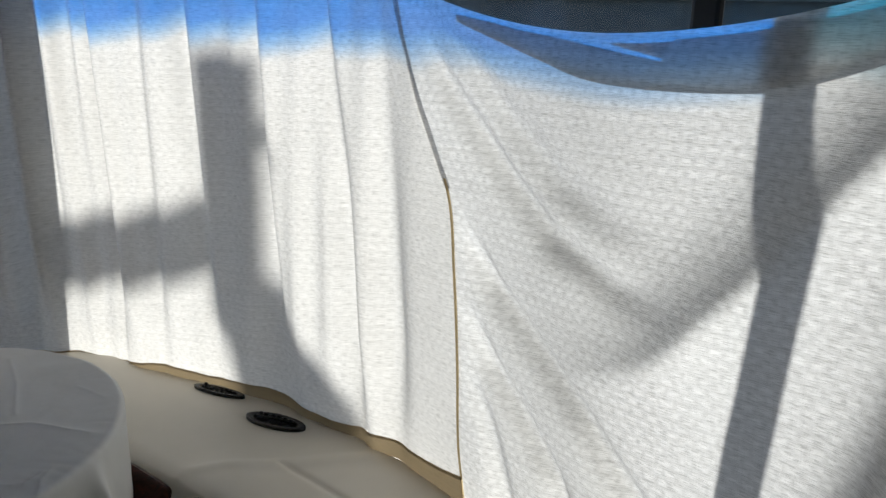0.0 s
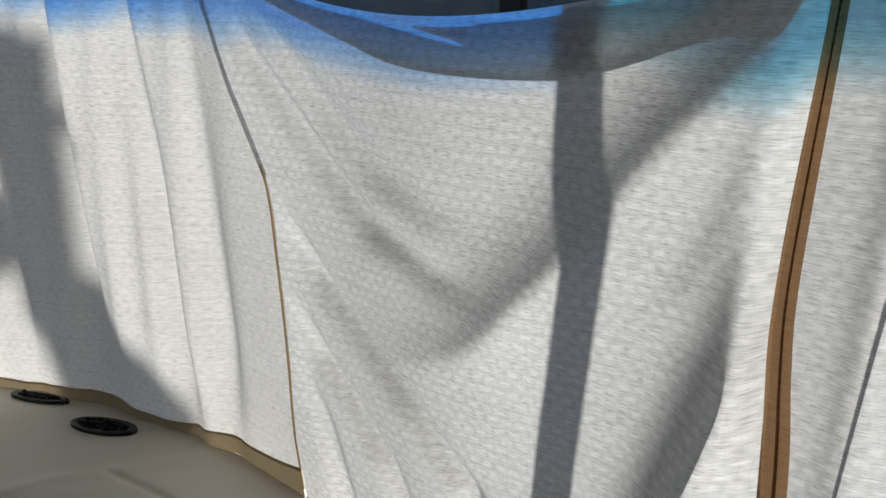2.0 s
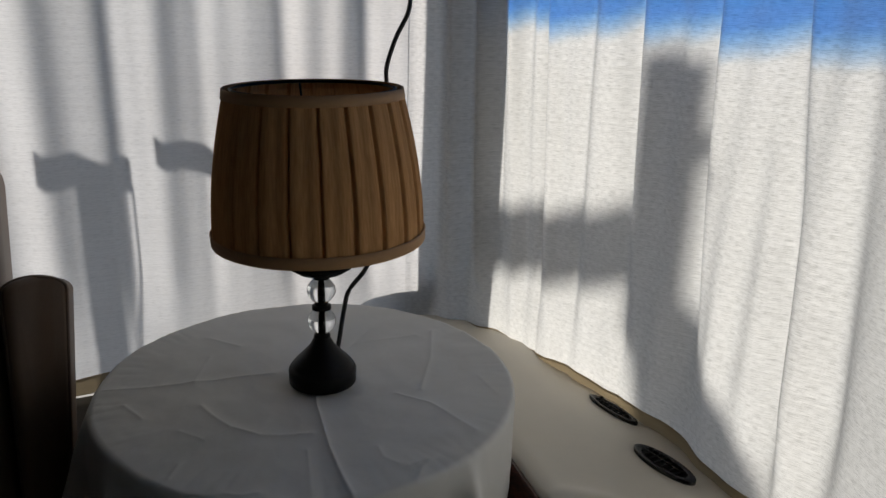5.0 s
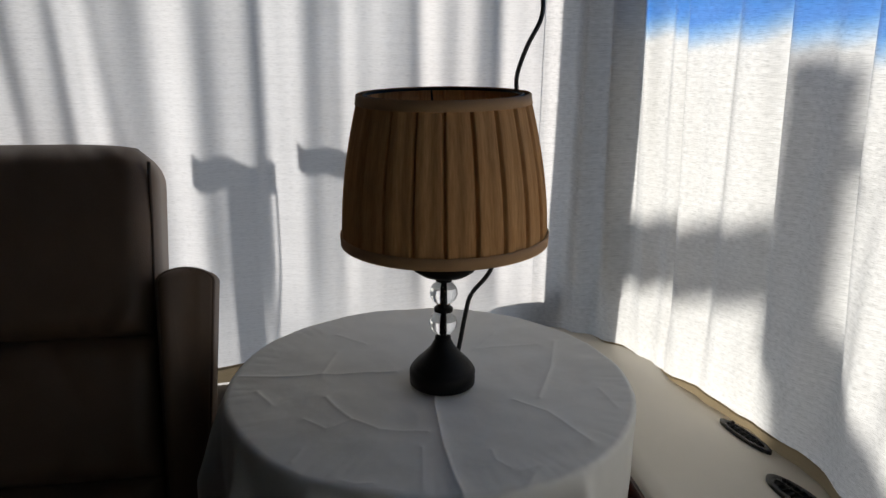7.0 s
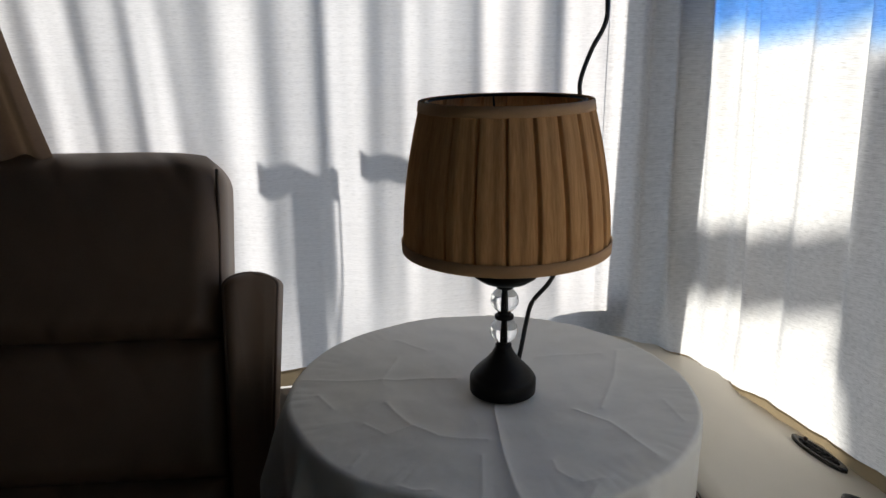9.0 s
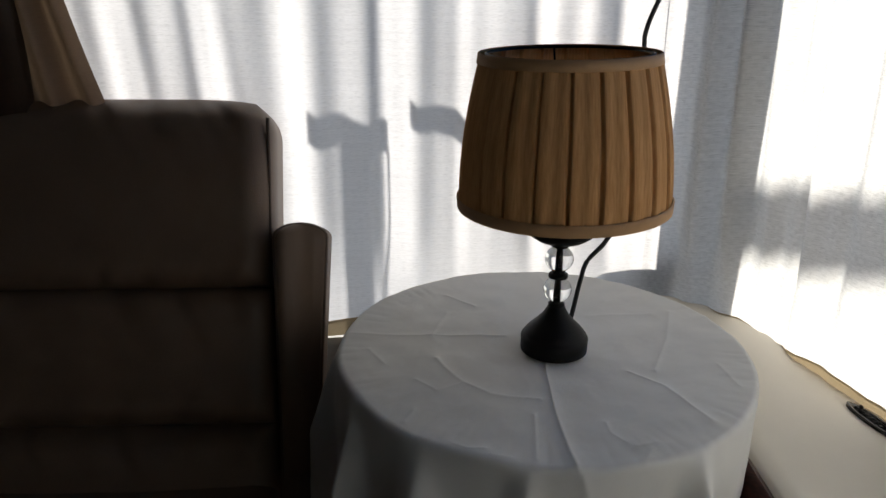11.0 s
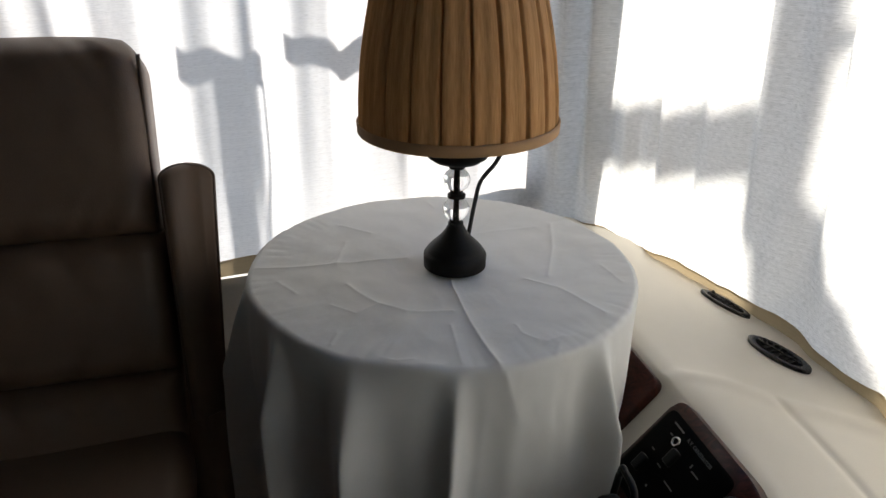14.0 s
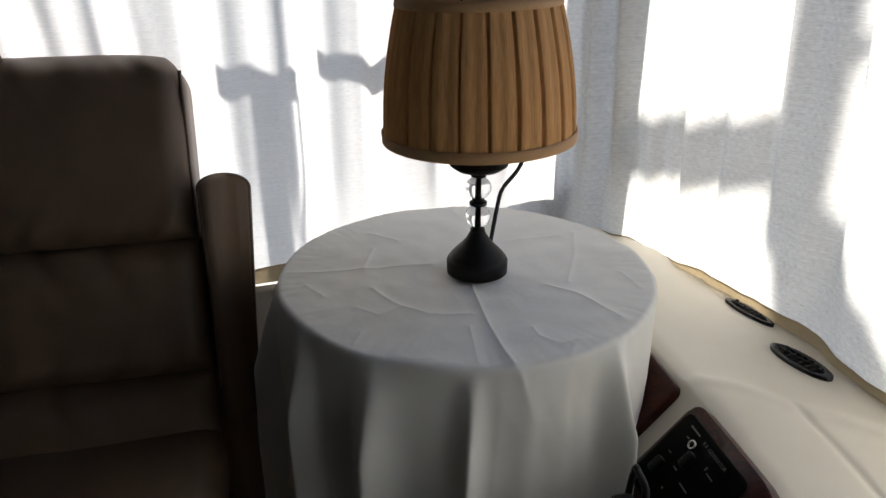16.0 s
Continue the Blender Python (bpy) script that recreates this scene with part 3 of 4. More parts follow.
# ---------------------------------------------------------------- mirror bracket and added shadow casters outside
def bar(a, b, k, wide, thick, bevel=0.006):
    """A flat bar between two curtain points, k metres towards the sun."""
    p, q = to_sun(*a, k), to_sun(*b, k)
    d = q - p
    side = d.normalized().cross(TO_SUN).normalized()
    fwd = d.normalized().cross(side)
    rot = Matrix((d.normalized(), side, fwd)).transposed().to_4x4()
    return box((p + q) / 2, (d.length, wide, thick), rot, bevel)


def prism(corners, k, thick=0.02):
    """A flat steel piece whose shade has the given corners on the curtain."""
    m = len(corners)
    bm = mesh([to_sun(s, z, k) for s, z in corners] + [to_sun(s, z, k + thick) for s, z in corners],
              [tuple(range(m)), tuple(range(2 * m - 1, m - 1, -1))] + [(i, (i + 1) % m, m + (i + 1) % m, m + i) for i in range(m)])
    bmesh.ops.recalc_face_normals(bm, faces=bm.faces)
    bmesh.ops.bevel(bm, geom=bm.edges[:], offset=0.0015, segments=1, affect="EDGES")
    return bm


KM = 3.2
# Unseen caster in place of a mirror: throws the T-shaped shadow onto the curtain.
signpost = thing("signpost", "unseen dark board and arm on a pole, added to shade the curtain", "signpost", (to_sun(2.86, 0, KM).x, to_sun(2.86, 0, KM).y, -0.75))
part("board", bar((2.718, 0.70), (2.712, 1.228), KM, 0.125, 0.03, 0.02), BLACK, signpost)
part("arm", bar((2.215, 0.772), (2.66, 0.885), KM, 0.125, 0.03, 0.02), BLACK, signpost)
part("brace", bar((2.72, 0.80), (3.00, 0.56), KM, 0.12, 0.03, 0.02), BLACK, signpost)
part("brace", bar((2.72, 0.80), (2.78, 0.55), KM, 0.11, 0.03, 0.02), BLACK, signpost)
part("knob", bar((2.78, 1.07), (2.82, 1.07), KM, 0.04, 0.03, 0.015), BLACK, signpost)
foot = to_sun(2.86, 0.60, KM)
# The pole is added only to carry the caster.
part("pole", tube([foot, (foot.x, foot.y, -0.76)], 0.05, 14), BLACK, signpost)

bracket = thing("mirror_bracket", "dark steel mirror bracket outside the side window", "bracket", to_sun(1.43, 0.7, 0.35))
part("upright", prism([(1.386, 0.50), (1.444, 0.50), (1.439, 0.93), (1.380, 0.955)], 0.35), POST, bracket)
part("upright", prism([(1.456, 0.50), (1.463, 0.50), (1.459, 0.925), (1.452, 0.925)], 0.35), POST, bracket)
part("brace", prism([(1.338, 0.970), (1.456, 0.905), (1.456, 0.975), (1.340, 1.036)], 0.372), POST, bracket)
part("brace", prism([(1.530, 0.988), (1.636, 0.929), (1.634, 0.991), (1.528, 1.042)], 0.372), POST, bracket)
part("brace", prism([(1.636, 0.929), (1.716, 0.979), (1.695, 1.034), (1.634, 0.991)], 0.372), POST, bracket)
# Added bar, no bracket part: makes the dash and pillar's triangular shadow.
part("rail", bar((1.90, 0.42), (2.03, 0.64), 0.12, 0.14, 0.02), POST, bracket)


# ---------------------------------------------------------------- dashboard
DASH_Z = 0.588
FRONT = [(-1.25, 1.16), (-1.0, 1.16), (-0.80, 1.150), (-0.63, 1.076), (-0.525, 1.020), (-0.478, 0.996), (-0.347, 0.928), (-0.25, 0.865), (-0.10, 0.755), (0.05, 0.62), (0.20, 0.47), (0.40, 0.25)]


def front_at(u):
    p = plan_curve(FRONT, 8)
    d = np.r_[0, np.cumsum(np.linalg.norm(np.diff(p, axis=0), axis=1))]
    return np.stack([np.interp(np.asarray(u) * d[-1], d, p[:, i]) for i in (0, 1)], -1)


RIDGE = [(-0.53, 0.99), (-0.514, 1.04), (-0.461, 1.074), (-0.386, 1.095), (-0.316, 1.127), (-0.247, 1.154)]
GROOVE = [(-0.383, 1.099), (-0.321, 1.068), (-0.253, 1.028), (-0.163, 0.968), (-0.06, 0.885)]


def dash_height(x, y):
    """Small swells of the moulded top."""
    return DASH_Z + 0.010 * np.exp(-(((x + 0.44) / 0.10) ** 2 + ((y - 1.03) / 0.06) ** 2)) + 0.006 * np.exp(-((x + 0.86) / 0.12) ** 2) \
        + 0.0045 * np.exp(-(near(RIDGE, x, y) / 0.016) ** 2) - 0.004 * np.exp(-(near(GROOVE, x, y) / 0.006) ** 2)


dashboard = thing("dashboard", "cream moulded dashboard with dark burl panels and oval vents", "dashboard", (-0.5, 1.1, 0.3))
n, rows = 520, 90
uu = np.linspace(0, 1, n)
back = at_plan(np.linspace(2.02, 4.62, n), 0.10)
fr = front_at(uu)
verts, faces = [], []
for r in range(rows):
    v = r / (rows - 1)
    row = back + (fr - back) * v
    drop = 0.006 * max(0.0, (v - 0.92) / 0.08) ** 2
    zz = dash_height(row[:, 0], row[:, 1]) - drop
    verts += [(*p, z) for p, z in zip(row, zz)]
# sloping face and lower front
tan = np.gradient(fr, axis=0)
tan /= np.linalg.norm(tan, axis=1)[:, None]
inward = np.stack([tan[:, 1], -tan[:, 0]], 1)
FACE = [(0.006, -0.012), (0.07, -0.090), (0.14, -0.172), (0.15, -0.19), (0.15, -0.23), (0.12, -0.56)]
for d, h in FACE:
    q = fr + d * inward
    verts += [(*p, DASH_Z + h) for p in q]
R = rows + len(FACE)
for r in range(R - 1):
    for c in range(n - 1):
        faces.append((r * n + c, (r + 1) * n + c, (r + 1) * n + c + 1, r * n + c + 1))
bm = mesh(verts, faces)
bmesh.ops.recalc_face_normals(bm, faces=bm.faces)
part("body", bm, DASH, dashboard, "cream vinyl body")

class Face:
    """A flat sloping field on the dash face: x along, y down the slope, lifted off it."""
    def __init__(self, corner, along, fall):
        self.o = Vector(corner)
        self.x = Vector((*along, 0)).normalized()
        out = Vector((self.x.y, -self.x.x, 0))
        self.y = (out * math.cos(fall) + Vector((0, 0, -math.sin(fall)))).normalized()
        self.n = -self.x.cross(self.y)
        if self.n.z < 0:
            self.n = -self.n

    def at(self, x, y, h=0.0):
        return self.o + self.x * x + self.y * y + self.n * h

    def matrix(self, x, y, h=0.0):
        return Matrix.Translation(self.at(x, y, h)) @ Matrix((self.x, -self.y, self.n)).transposed().to_4x4()


def plate(face, outline, thick, bevel=0.003):
    """A flat plate with the given outline, rounded over at its top edge."""
    bm = bmesh.new()
    low = [bm.verts.new(face.at(x, y, -0.02)) for x, y in outline]
    top = bm.faces.new([bm.verts.new(face.at(x, y, thick)) for x, y in outline])
    n = len(outline)
    for i in range(n):
        bm.faces.new([low[i], low[(i + 1) % n], top.verts[(i + 1) % n], top.verts[i]])
    bmesh.ops.bevel(bm, geom=list(top.edges), offset=bevel, segments=2, profile=0.5, affect="EDGES")
    bmesh.ops.recalc_face_normals(bm, faces=bm.faces)
    return bm


def rounded(points, radius, steps=5):
    """Rounds the corners of an outline."""
    out = []
    k = len(points)
    for i, p in enumerate(points):
        p, a, b = Vector(p), Vector(points[i - 1]), Vector(points[(i + 1) % k])
        u, v = (a - p).normalized(), (b - p).normalized()
        for j in range(steps + 1):
            t = j / steps
            q = (1 - t) ** 2 * (p + u * radius) + 2 * t * (1 - t) * p + t * t * (p + v * radius)
            out.append((q.x, q.y))
    return out


switch_face = Face((-0.4705, 0.9815, 0.598), (0.882, -0.471), radians(50))
panel = part("panel", plate(switch_face, rounded([(0.0, 0.0), (0.05, 0.0), (0.19, 0.0), (0.262, 0.022), (0.272, 0.20), (-0.004, 0.20)], 0.022), 0.006), BURL, dashboard, "dark glossy burl switch panel")
part("switch_plate", plate(switch_face, rounded([(0.006, 0.018), (0.172, 0.018), (0.178, 0.155), (0.006, 0.155)], 0.012), 0.0085, 0.002), PLATE, panel, "black switch plate")


def ring(face, x, y, r, t, h):
    bm = bmesh.new()
    pts = [(math.cos(2 * math.pi * i / 24), math.sin(2 * math.pi * i / 24)) for i in range(24)]
    rows_ = [[bm.verts.new(face.at(x + q * c, y + q * s, g)) for c, s in pts] for q, g in ((r - t, h - 0.003), (r - t, h + 0.001), (r, h + 0.001), (r, h - 0.003))]
    for a, b in zip(rows_, rows_[1:]):
        for i in range(24):
            bm.faces.new([a[i], a[(i + 1) % 24], b[(i + 1) % 24], b[i]])
    bmesh.ops.recalc_face_normals(bm, faces=bm.faces)
    return bm


part("indicator_ring", ring(switch_face, 0.056, 0.047, 0.0072, 0.0022, 0.010), CHROME, panel, "bright indicator ring")


def words(text, face, x, y, size, parent):
    cu = bpy.data.curves.new("lettering", "FONT")
    cu.body, cu.size, cu.extrude = text, size, 0.0002
    tmp = bpy.data.objects.new("lettering", cu)
    scene.collection.objects.link(tmp)
    dg = bpy.context.evaluated_depsgraph_get()
    me = bpy.data.meshes.new_from_object(tmp.evaluated_get(dg))
    bpy.data.objects.remove(tmp)
    bm = bmesh.new()
    bm.from_mesh(me)
    bpy.data.meshes.remove(me)
    bmesh.ops.transform(bm, matrix=face.matrix(x, y, 0.0098), verts=bm.verts)
    return part("lettering", bm, PRINT, parent, "grey printed lettering", smooth=False)


def dash_mark(face, x, y, w, h, parent):
    bm = bmesh.new()
    vs = [bm.verts.new(face.at(a, b, 0.0098)) for a, b in ((x, y), (x + w, y), (x + w, y + h), (x, y + h))]
    bm.faces.new(vs)
    return part("lettering", bm, PRINT, parent, smooth=False)


words("R.V. GENERATOR", switch_face, 0.069, 0.034, 0.0080, panel)
for x, y, w, h in ((0.018, 0.0245, 0.033, 0.004), (0.026, 0.040, 0.009, 0.003), (0.056, 0.052, 0.009, 0.003), (0.092, 0.044, 0.004, 0.009), (0.099, 0.050, 0.022, 0.003),
                   (0.020, 0.075, 0.010, 0.003), (0.048, 0.083, 0.013, 0.003), (0.078, 0.090, 0.028, 0.003), (0.060, 0.115, 0.005, 0.005)):
    dash_mark(switch_face, x + 0.012, y + 0.004, w * 0.8, h * 0.7, panel)
for x, y in ((0.072, 0.066), (0.036, 0.108)):
    sw = part("switch", box((0, 0, 0), (0.016, 0.026, 0.012), switch_face.matrix(x, y, 0.010), 0.003), BLACK, panel, "black rocker switch")
kn = switch_face
prof = [(0.026, 0.006), (0.0265, 0.010), (0.022, 0.013), (0.020, 0.014), (0.0195, 0.019), (0.017, 0.022), (0.0, 0.023)]
bm = lathe(prof, (0, 0, 0), 32, caps=False)
bmesh.ops.transform(bm, matrix=kn.matrix(0.200, 0.052), verts=bm.verts)
part("knob", bm, BLACK, panel, "round glossy black knob")

side_face = Face((-0.800, 1.150, 0.584), (0.887, -0.462), radians(50))
part("panel", plate(side_face, rounded([(-0.02, 0.0), (0.312, 0.0), (0.306, 0.20), (-0.02, 0.20)], 0.02), 0.006), BURL, dashboard, "dark glossy burl panel beside the table")


def vent(centre, along, half_l, half_w):
    """An oval louvre let into the dash top."""
    x = Vector((*along, 0)).normalized()
    y = Vector((-x.y, x.x, 0))
    c = Vector(centre)
    k = 40
    bm = bmesh.new()
    rows_ = []
    for q, h in ((1.0, -0.004), (1.0, 0.003), (0.96, 0.004), (0.76, 0.004), (0.72, 0.002), (0.72, -0.015)):
        rows_.append([bm.verts.new(c + x * half_l * q * math.cos(2 * math.pi * i / k) + y * (half_w * q if q > 0.9 else half_w * (q - 0.06)) * math.sin(2 * math.pi * i / k) + Vector((0, 0, h))) for i in range(k)])
    for a, b in zip(rows_, rows_[1:]):
        for i in range(k):
            bm.faces.new([a[i], a[(i + 1) % k], b[(i + 1) % k], b[i]])
    bmesh.ops.recalc_face_normals(bm, faces=bm.faces)
    v = part("vent", bm, PEWTER, dashboard, "dark oval air vent with louvres")
    bm = bmesh.new()
    bm.faces.new([bm.verts.new(c + x * half_l * 0.77 * math.cos(2 * math.pi * i / k) + y * half_w * 0.71 * math.sin(2 * math.pi * i / k) + Vector((0, 0, 0.0012))) for i in range(k)])
    part("well", bm, BLACK, v, smooth=False)
    turn = Matrix((x, y, Vector((0, 0, 1)))).transposed().to_4x4()
    for f in (-0.52, -0.32, -0.11, 0.11, 0.32, 0.52):
        w = half_w * 1.3 * math.sqrt(1 - (f / 0.78) ** 2)
        part("slat", box(c + x * half_l * f + Vector((0, 0, 0.003)), (0.0025, w, 0.004), turn @ pose(0, 0, 0, 0, 28, 0), 0.001, 1), BLACK, v)
    part("slat", box(c + Vector((0, 0, 0.005)), (half_l * 1.42, 0.002, 0.003), turn, 0.001, 1), PEWTER, v)
    part("tab", box(c - x * half_l * 0.55 + y * half_w * 0.2 + Vector((0, 0, 0.007)), (0.008, 0.006, 0.008), turn, 0.002, 1), BLACK, v)
    return v


vent((-0.599, 1.317, DASH_Z + 0.003), (0.975, -0.22), 0.060, 0.013)
vent((-0.446, 1.2265, DASH_Z + 0.003), (0.975, -0.22), 0.062, 0.022)

lever = thing("steering_column_lever", "black plastic lever and bracket below the dash panel", "lever", (-0.42, 0.79, 0.5))
part("bracket", tube([(-0.455, 0.80, 0.50), (-0.440, 0.792, 0.585), (-0.428, 0.785, 0.594), (-0.402, 0.768, 0.592), (-0.396, 0.760, 0.575), (-0.392, 0.755, 0.50)], 0.005, 10), BLACK, lever)
part("bracket", box((-0.425, 0.765, 0.53), (0.05, 0.035, 0.05), pose(0, 0, 0, 0, 0, -25), 0.010), BLACK, lever)
part("stalk", tube([(-0.40, 0.775, 0.53), (-0.34, 0.80, 0.50), (-0.31, 0.80, 0.44)], 0.009, 10), BLACK, lever)
part("column", tube([(-0.20, 0.92, 0.36), (-0.36, 0.76, 0.50)], 0.035, 20), BLACK, lever)


# ---------------------------------------------------------------- round table and its cloth
TX, TY, TZ, TR = -0.859, 0.836, 0.721, 0.319
table = thing("round_table", "small round pedestal table hidden under a white cloth", "table", (TX, TY, 0))
part("tabletop", lathe([(TR - 0.006, TZ - 0.026), (TR - 0.002, TZ - 0.022), (TR - 0.002, TZ - 0.008), (TR - 0.008, TZ - 0.004)], (TX, TY, 0), 64), WOOD, table)
part("pedestal", lathe([(0.035, 0.03), (0.03, 0.2), (0.045, 0.35), (0.03, 0.5), (0.05, TZ - 0.026)], (TX, TY, 0), 24), WOOD, table)
for a in (30, 150, 270):
    c, s = math.cos(radians(a)), math.sin(radians(a))
    part("leg", tube([(TX + 0.03 * c, TY + 0.03 * s, 0.10), (TX + 0.14 * c, TY + 0.14 * s, 0.06), (TX + 0.22 * c, TY + 0.22 * s, 0.014)], 0.014, 10), WOOD, table)

# creases on the top: line of points from the middle, height
CREASES = [([(0.060, -0.035), (0.079, -0.047), (0.175, -0.098), (0.254, -0.133), (0.312, -0.153)], 0.0030), ([(-0.17, -0.258), (-0.127, -0.189), (-0.101, -0.134), (-0.052, -0.035)], 0.0020),
           ([(-0.031, -0.171), (0.004, -0.172), (0.048, -0.17), (0.095, -0.151), (0.134, -0.096)], 0.0022), ([(0.164, -0.125), (0.204, -0.15), (0.246, -0.177)], 0.0014),
           ([(-0.003, 0.268), (0.072, 0.192), (0.144, 0.101)], 0.0020), ([(0.128, 0.065), (0.181, 0.083), (0.28, 0.076)], 0.0018), ([(-0.238, -0.046), (-0.205, -0.036), (-0.177, -0.022)], 0.0016),
           ([(0.309, -0.063), (0.294, -0.040), (0.290, -0.015)], 0.0018), ([(0.280, -0.051), (0.285, -0.024)], 0.0016), ([(0.173, -0.252), (0.191, -0.24), (0.200, -0.222)], 0.0020),
           ([(0.215, -0.222), (0.232, -0.202)], 0.0016), ([(-0.056, 0.133), (-0.034, 0.184), (-0.011, 0.235)], 0.0012), ([(0.222, -0.052), (0.244, -0.062), (0.268, -0.057)], 0.0014),
           ([(-0.103, -0.144), (-0.155, -0.096), (-0.173, -0.079)], 0.0013), ([(0.009, -0.225), (0.053, -0.212), (0.051, -0.172)], 0.0013), ([(-0.243, 0.158), (-0.202, 0.148)], 0.0013),
           ([(0.169, 0.203), (0.231, 0.18)], 0.0013), ([(-0.107, -0.251), (-0.055, -0.248)], 0.0016), ([(0.10, -0.285), (0.082, -0.262)], 0.0016), ([(-0.02, 0.05), (-0.09, 0.20)], 0.0010)]
# hanging folds: angle, width, stand-out (radians, metres)
rng = random.Random(5)
FOLDS = [(radians(a), w, h) for a, w, h in ((-168, 0.10, 0.05), (-140, 0.07, 0.05), (-114, 0.07, 0.05), (-88, 0.06, 0.040), (-62, 0.075, 0.050), (-37, 0.05, 0.045), (3, 0.05, 0.052), (80, 0.09, 0.06), (112, 0.08, 0.05), (150, 0.10, 0.06))]
ang = -math.pi
while ang < math.pi - 0.05:
    FOLDS.append((ang, rng.uniform(0.04, 0.08), rng.uniform(0.0005, 0.0025)))
    ang += rng.uniform(0.09, 0.25)
n = 840
prof = [(r, 0.0, 0) for r in np.linspace(0.004, TR - 0.007, 140)]
prof += [(TR - 0.0045, -0.0005, 0), (TR - 0.002, -0.0016, 0), (TR, -0.0038, 0.004), (TR + 0.001, -0.007, 0.010), (TR + 0.0015, -0.012, 0.018)]
prof += [(TR + 0.002, -0.012 - d, 0.018 + d / 0.60) for d in np.linspace(0.008, 0.60, 56)]
aa = np.linspace(-math.pi, math.pi, n, endpoint=False)
wrap = lambda d: (d + math.pi) % (2 * math.pi) - math.pi
verts = []
for r, h, w in prof:
    out = np.zeros(n)
    for a, wid, amp in FOLDS:
        d = wrap(aa - a - 0.10 * math.sin(a * 3) * w)
        out += amp * np.exp(-(np.abs(d) / wid) ** 1.7) * min(1, w * (4.2 if amp > 0.02 else 9))
    # a pinched pucker where the long crease runs over the rim, and slanting drag lines below it
    pinch = wrap(aa + 0.455 - 0.5 * w)
    out += 0.004 * np.exp(-np.abs(pinch) / 0.03) * math.exp(-(w / 0.12) ** 2) * min(1, w * 60)
    out += 0.004 * np.sin(wrap(aa - 0.9 * w) * 9) * math.exp(-((w - 0.14) / 0.12) ** 2)
    calm = np.exp(-(wrap(aa - 0.85) / 0.45) ** 2)
    rad = r + out * (1 - 0.85 * calm) + 0.006 * w * (1 - 4 * calm)
    if w > 0.01:
        rad = rad + min(1, 8 * w) * np.array([0.0028 * noise.noise(Vector((math.cos(a) * 7, math.sin(a) * 7, h * 7 + a))) + 0.0012 * abs(noise.noise(Vector((a * 9 + h * 14, h * 22, 4.0)))) for a in aa])
    x, y = rad * np.cos(aa), rad * np.sin(aa)
    z = np.full(n, h)
    if w < 0.012:
        for line, amp in CREASES:
            q = near(line, x, y)
            z = z + 0.78 * amp * np.exp(-q / 0.0034) + 0.34 * amp * np.exp(-(q / 0.013) ** 2)
        rim = smoothstep(0.24, 0.31, r)
        z = z + np.array([0.0022 * noise.noise(Vector((a * 9, b * 9, 3.0))) + 0.0013 * noise.noise(Vector((a * 21, b * 21, 5.0))) - 0.0011 * abs(noise.noise(Vector((a * 15 + b * 8, b * 13 - a * 5, 7.0)))) + 0.00012 * noise.noise(Vector((a * 90, b * 90, 1.0))) for a, b in zip(x, y)])
        z = z + rim * 0.0016 * np.array([abs(noise.noise(Vector((math.cos(a) * 14, math.sin(a) * 14, r * 12)))) for a in aa])
    verts += [(TX + a, TY + b, TZ + c) for a, b, c in zip(x, y, z)]
faces = [(k * n + i, (k + 1) * n + i, (k + 1) * n + (i + 1) % n, k * n + (i + 1) % n) for k in range(len(prof) - 1) for i in range(n)]
faces.append(tuple(range(n)))
bm = mesh(verts, faces)
bmesh.ops.recalc_face_normals(bm, faces=bm.faces)
tagged(part("tablecloth", bm, LINEN), "creased white cotton tablecloth hanging in folds over a round table", "tablecloth")


# ---------------------------------------------------------------- table lamp
LX, LY, LZ = -0.834, 0.8395, TZ + 0.004
lamp = thing("table_lamp", "dark bronze table lamp with crystal balls and tan pleated shade", "lamp", (LX, LY, LZ))
C = (LX, LY, 0)
part("base", lathe([(0.048, LZ), (0.051, LZ + 0.002), (0.0515, LZ + 0.022), (0.0495, LZ + 0.026), (0.047, LZ + 0.027), (0.046, LZ + 0.031), (0.040, LZ + 0.038), (0.028, LZ + 0.050), (0.019, LZ + 0.061), (0.013, LZ + 0.072), (0.0105, LZ + 0.079)], C, 56), BRONZE, lamp, "stepped dark bronze base")
for z, r in ((0.800, 0.0125), (0.806, 0.010), (0.8475, 0.0145), (0.8535, 0.010), (0.896, 0.0125), (0.902, 0.010)):
    part("collar", lathe([(r * 0.7, z - 0.004), (r, z - 0.0025), (r, z + 0.0025), (r * 0.7, z + 0.004)], C, 28), BRONZE, lamp)
part("rod", lathe([(0.0035, 0.79), (0.0035, 0.95)], C, 14), BRONZE, lamp)
for z in (0.8255, 0.8745):
    prof = [(0.0006 + 0.0205 * math.sin(math.pi * k / 16), z - 0.0195 * math.cos(math.pi * k / 16)) for k in range(17)]
    part("crystal_ball", lathe(prof, C, 40, wobble=lambda a, k: 1 + 0.018 * abs(math.cos(8 * a))), CRYSTAL, lamp, "clear fluted crystal ball")
part("socket_dish", lathe([(0.010, 0.9045), (0.036, 0.9055), (0.047, 0.913), (0.048, 0.917), (0.02, 0.920), (0.016, 0.965), (0.010, 0.97)], C, 40), BRONZE, lamp, "dark socket dish under the shade")

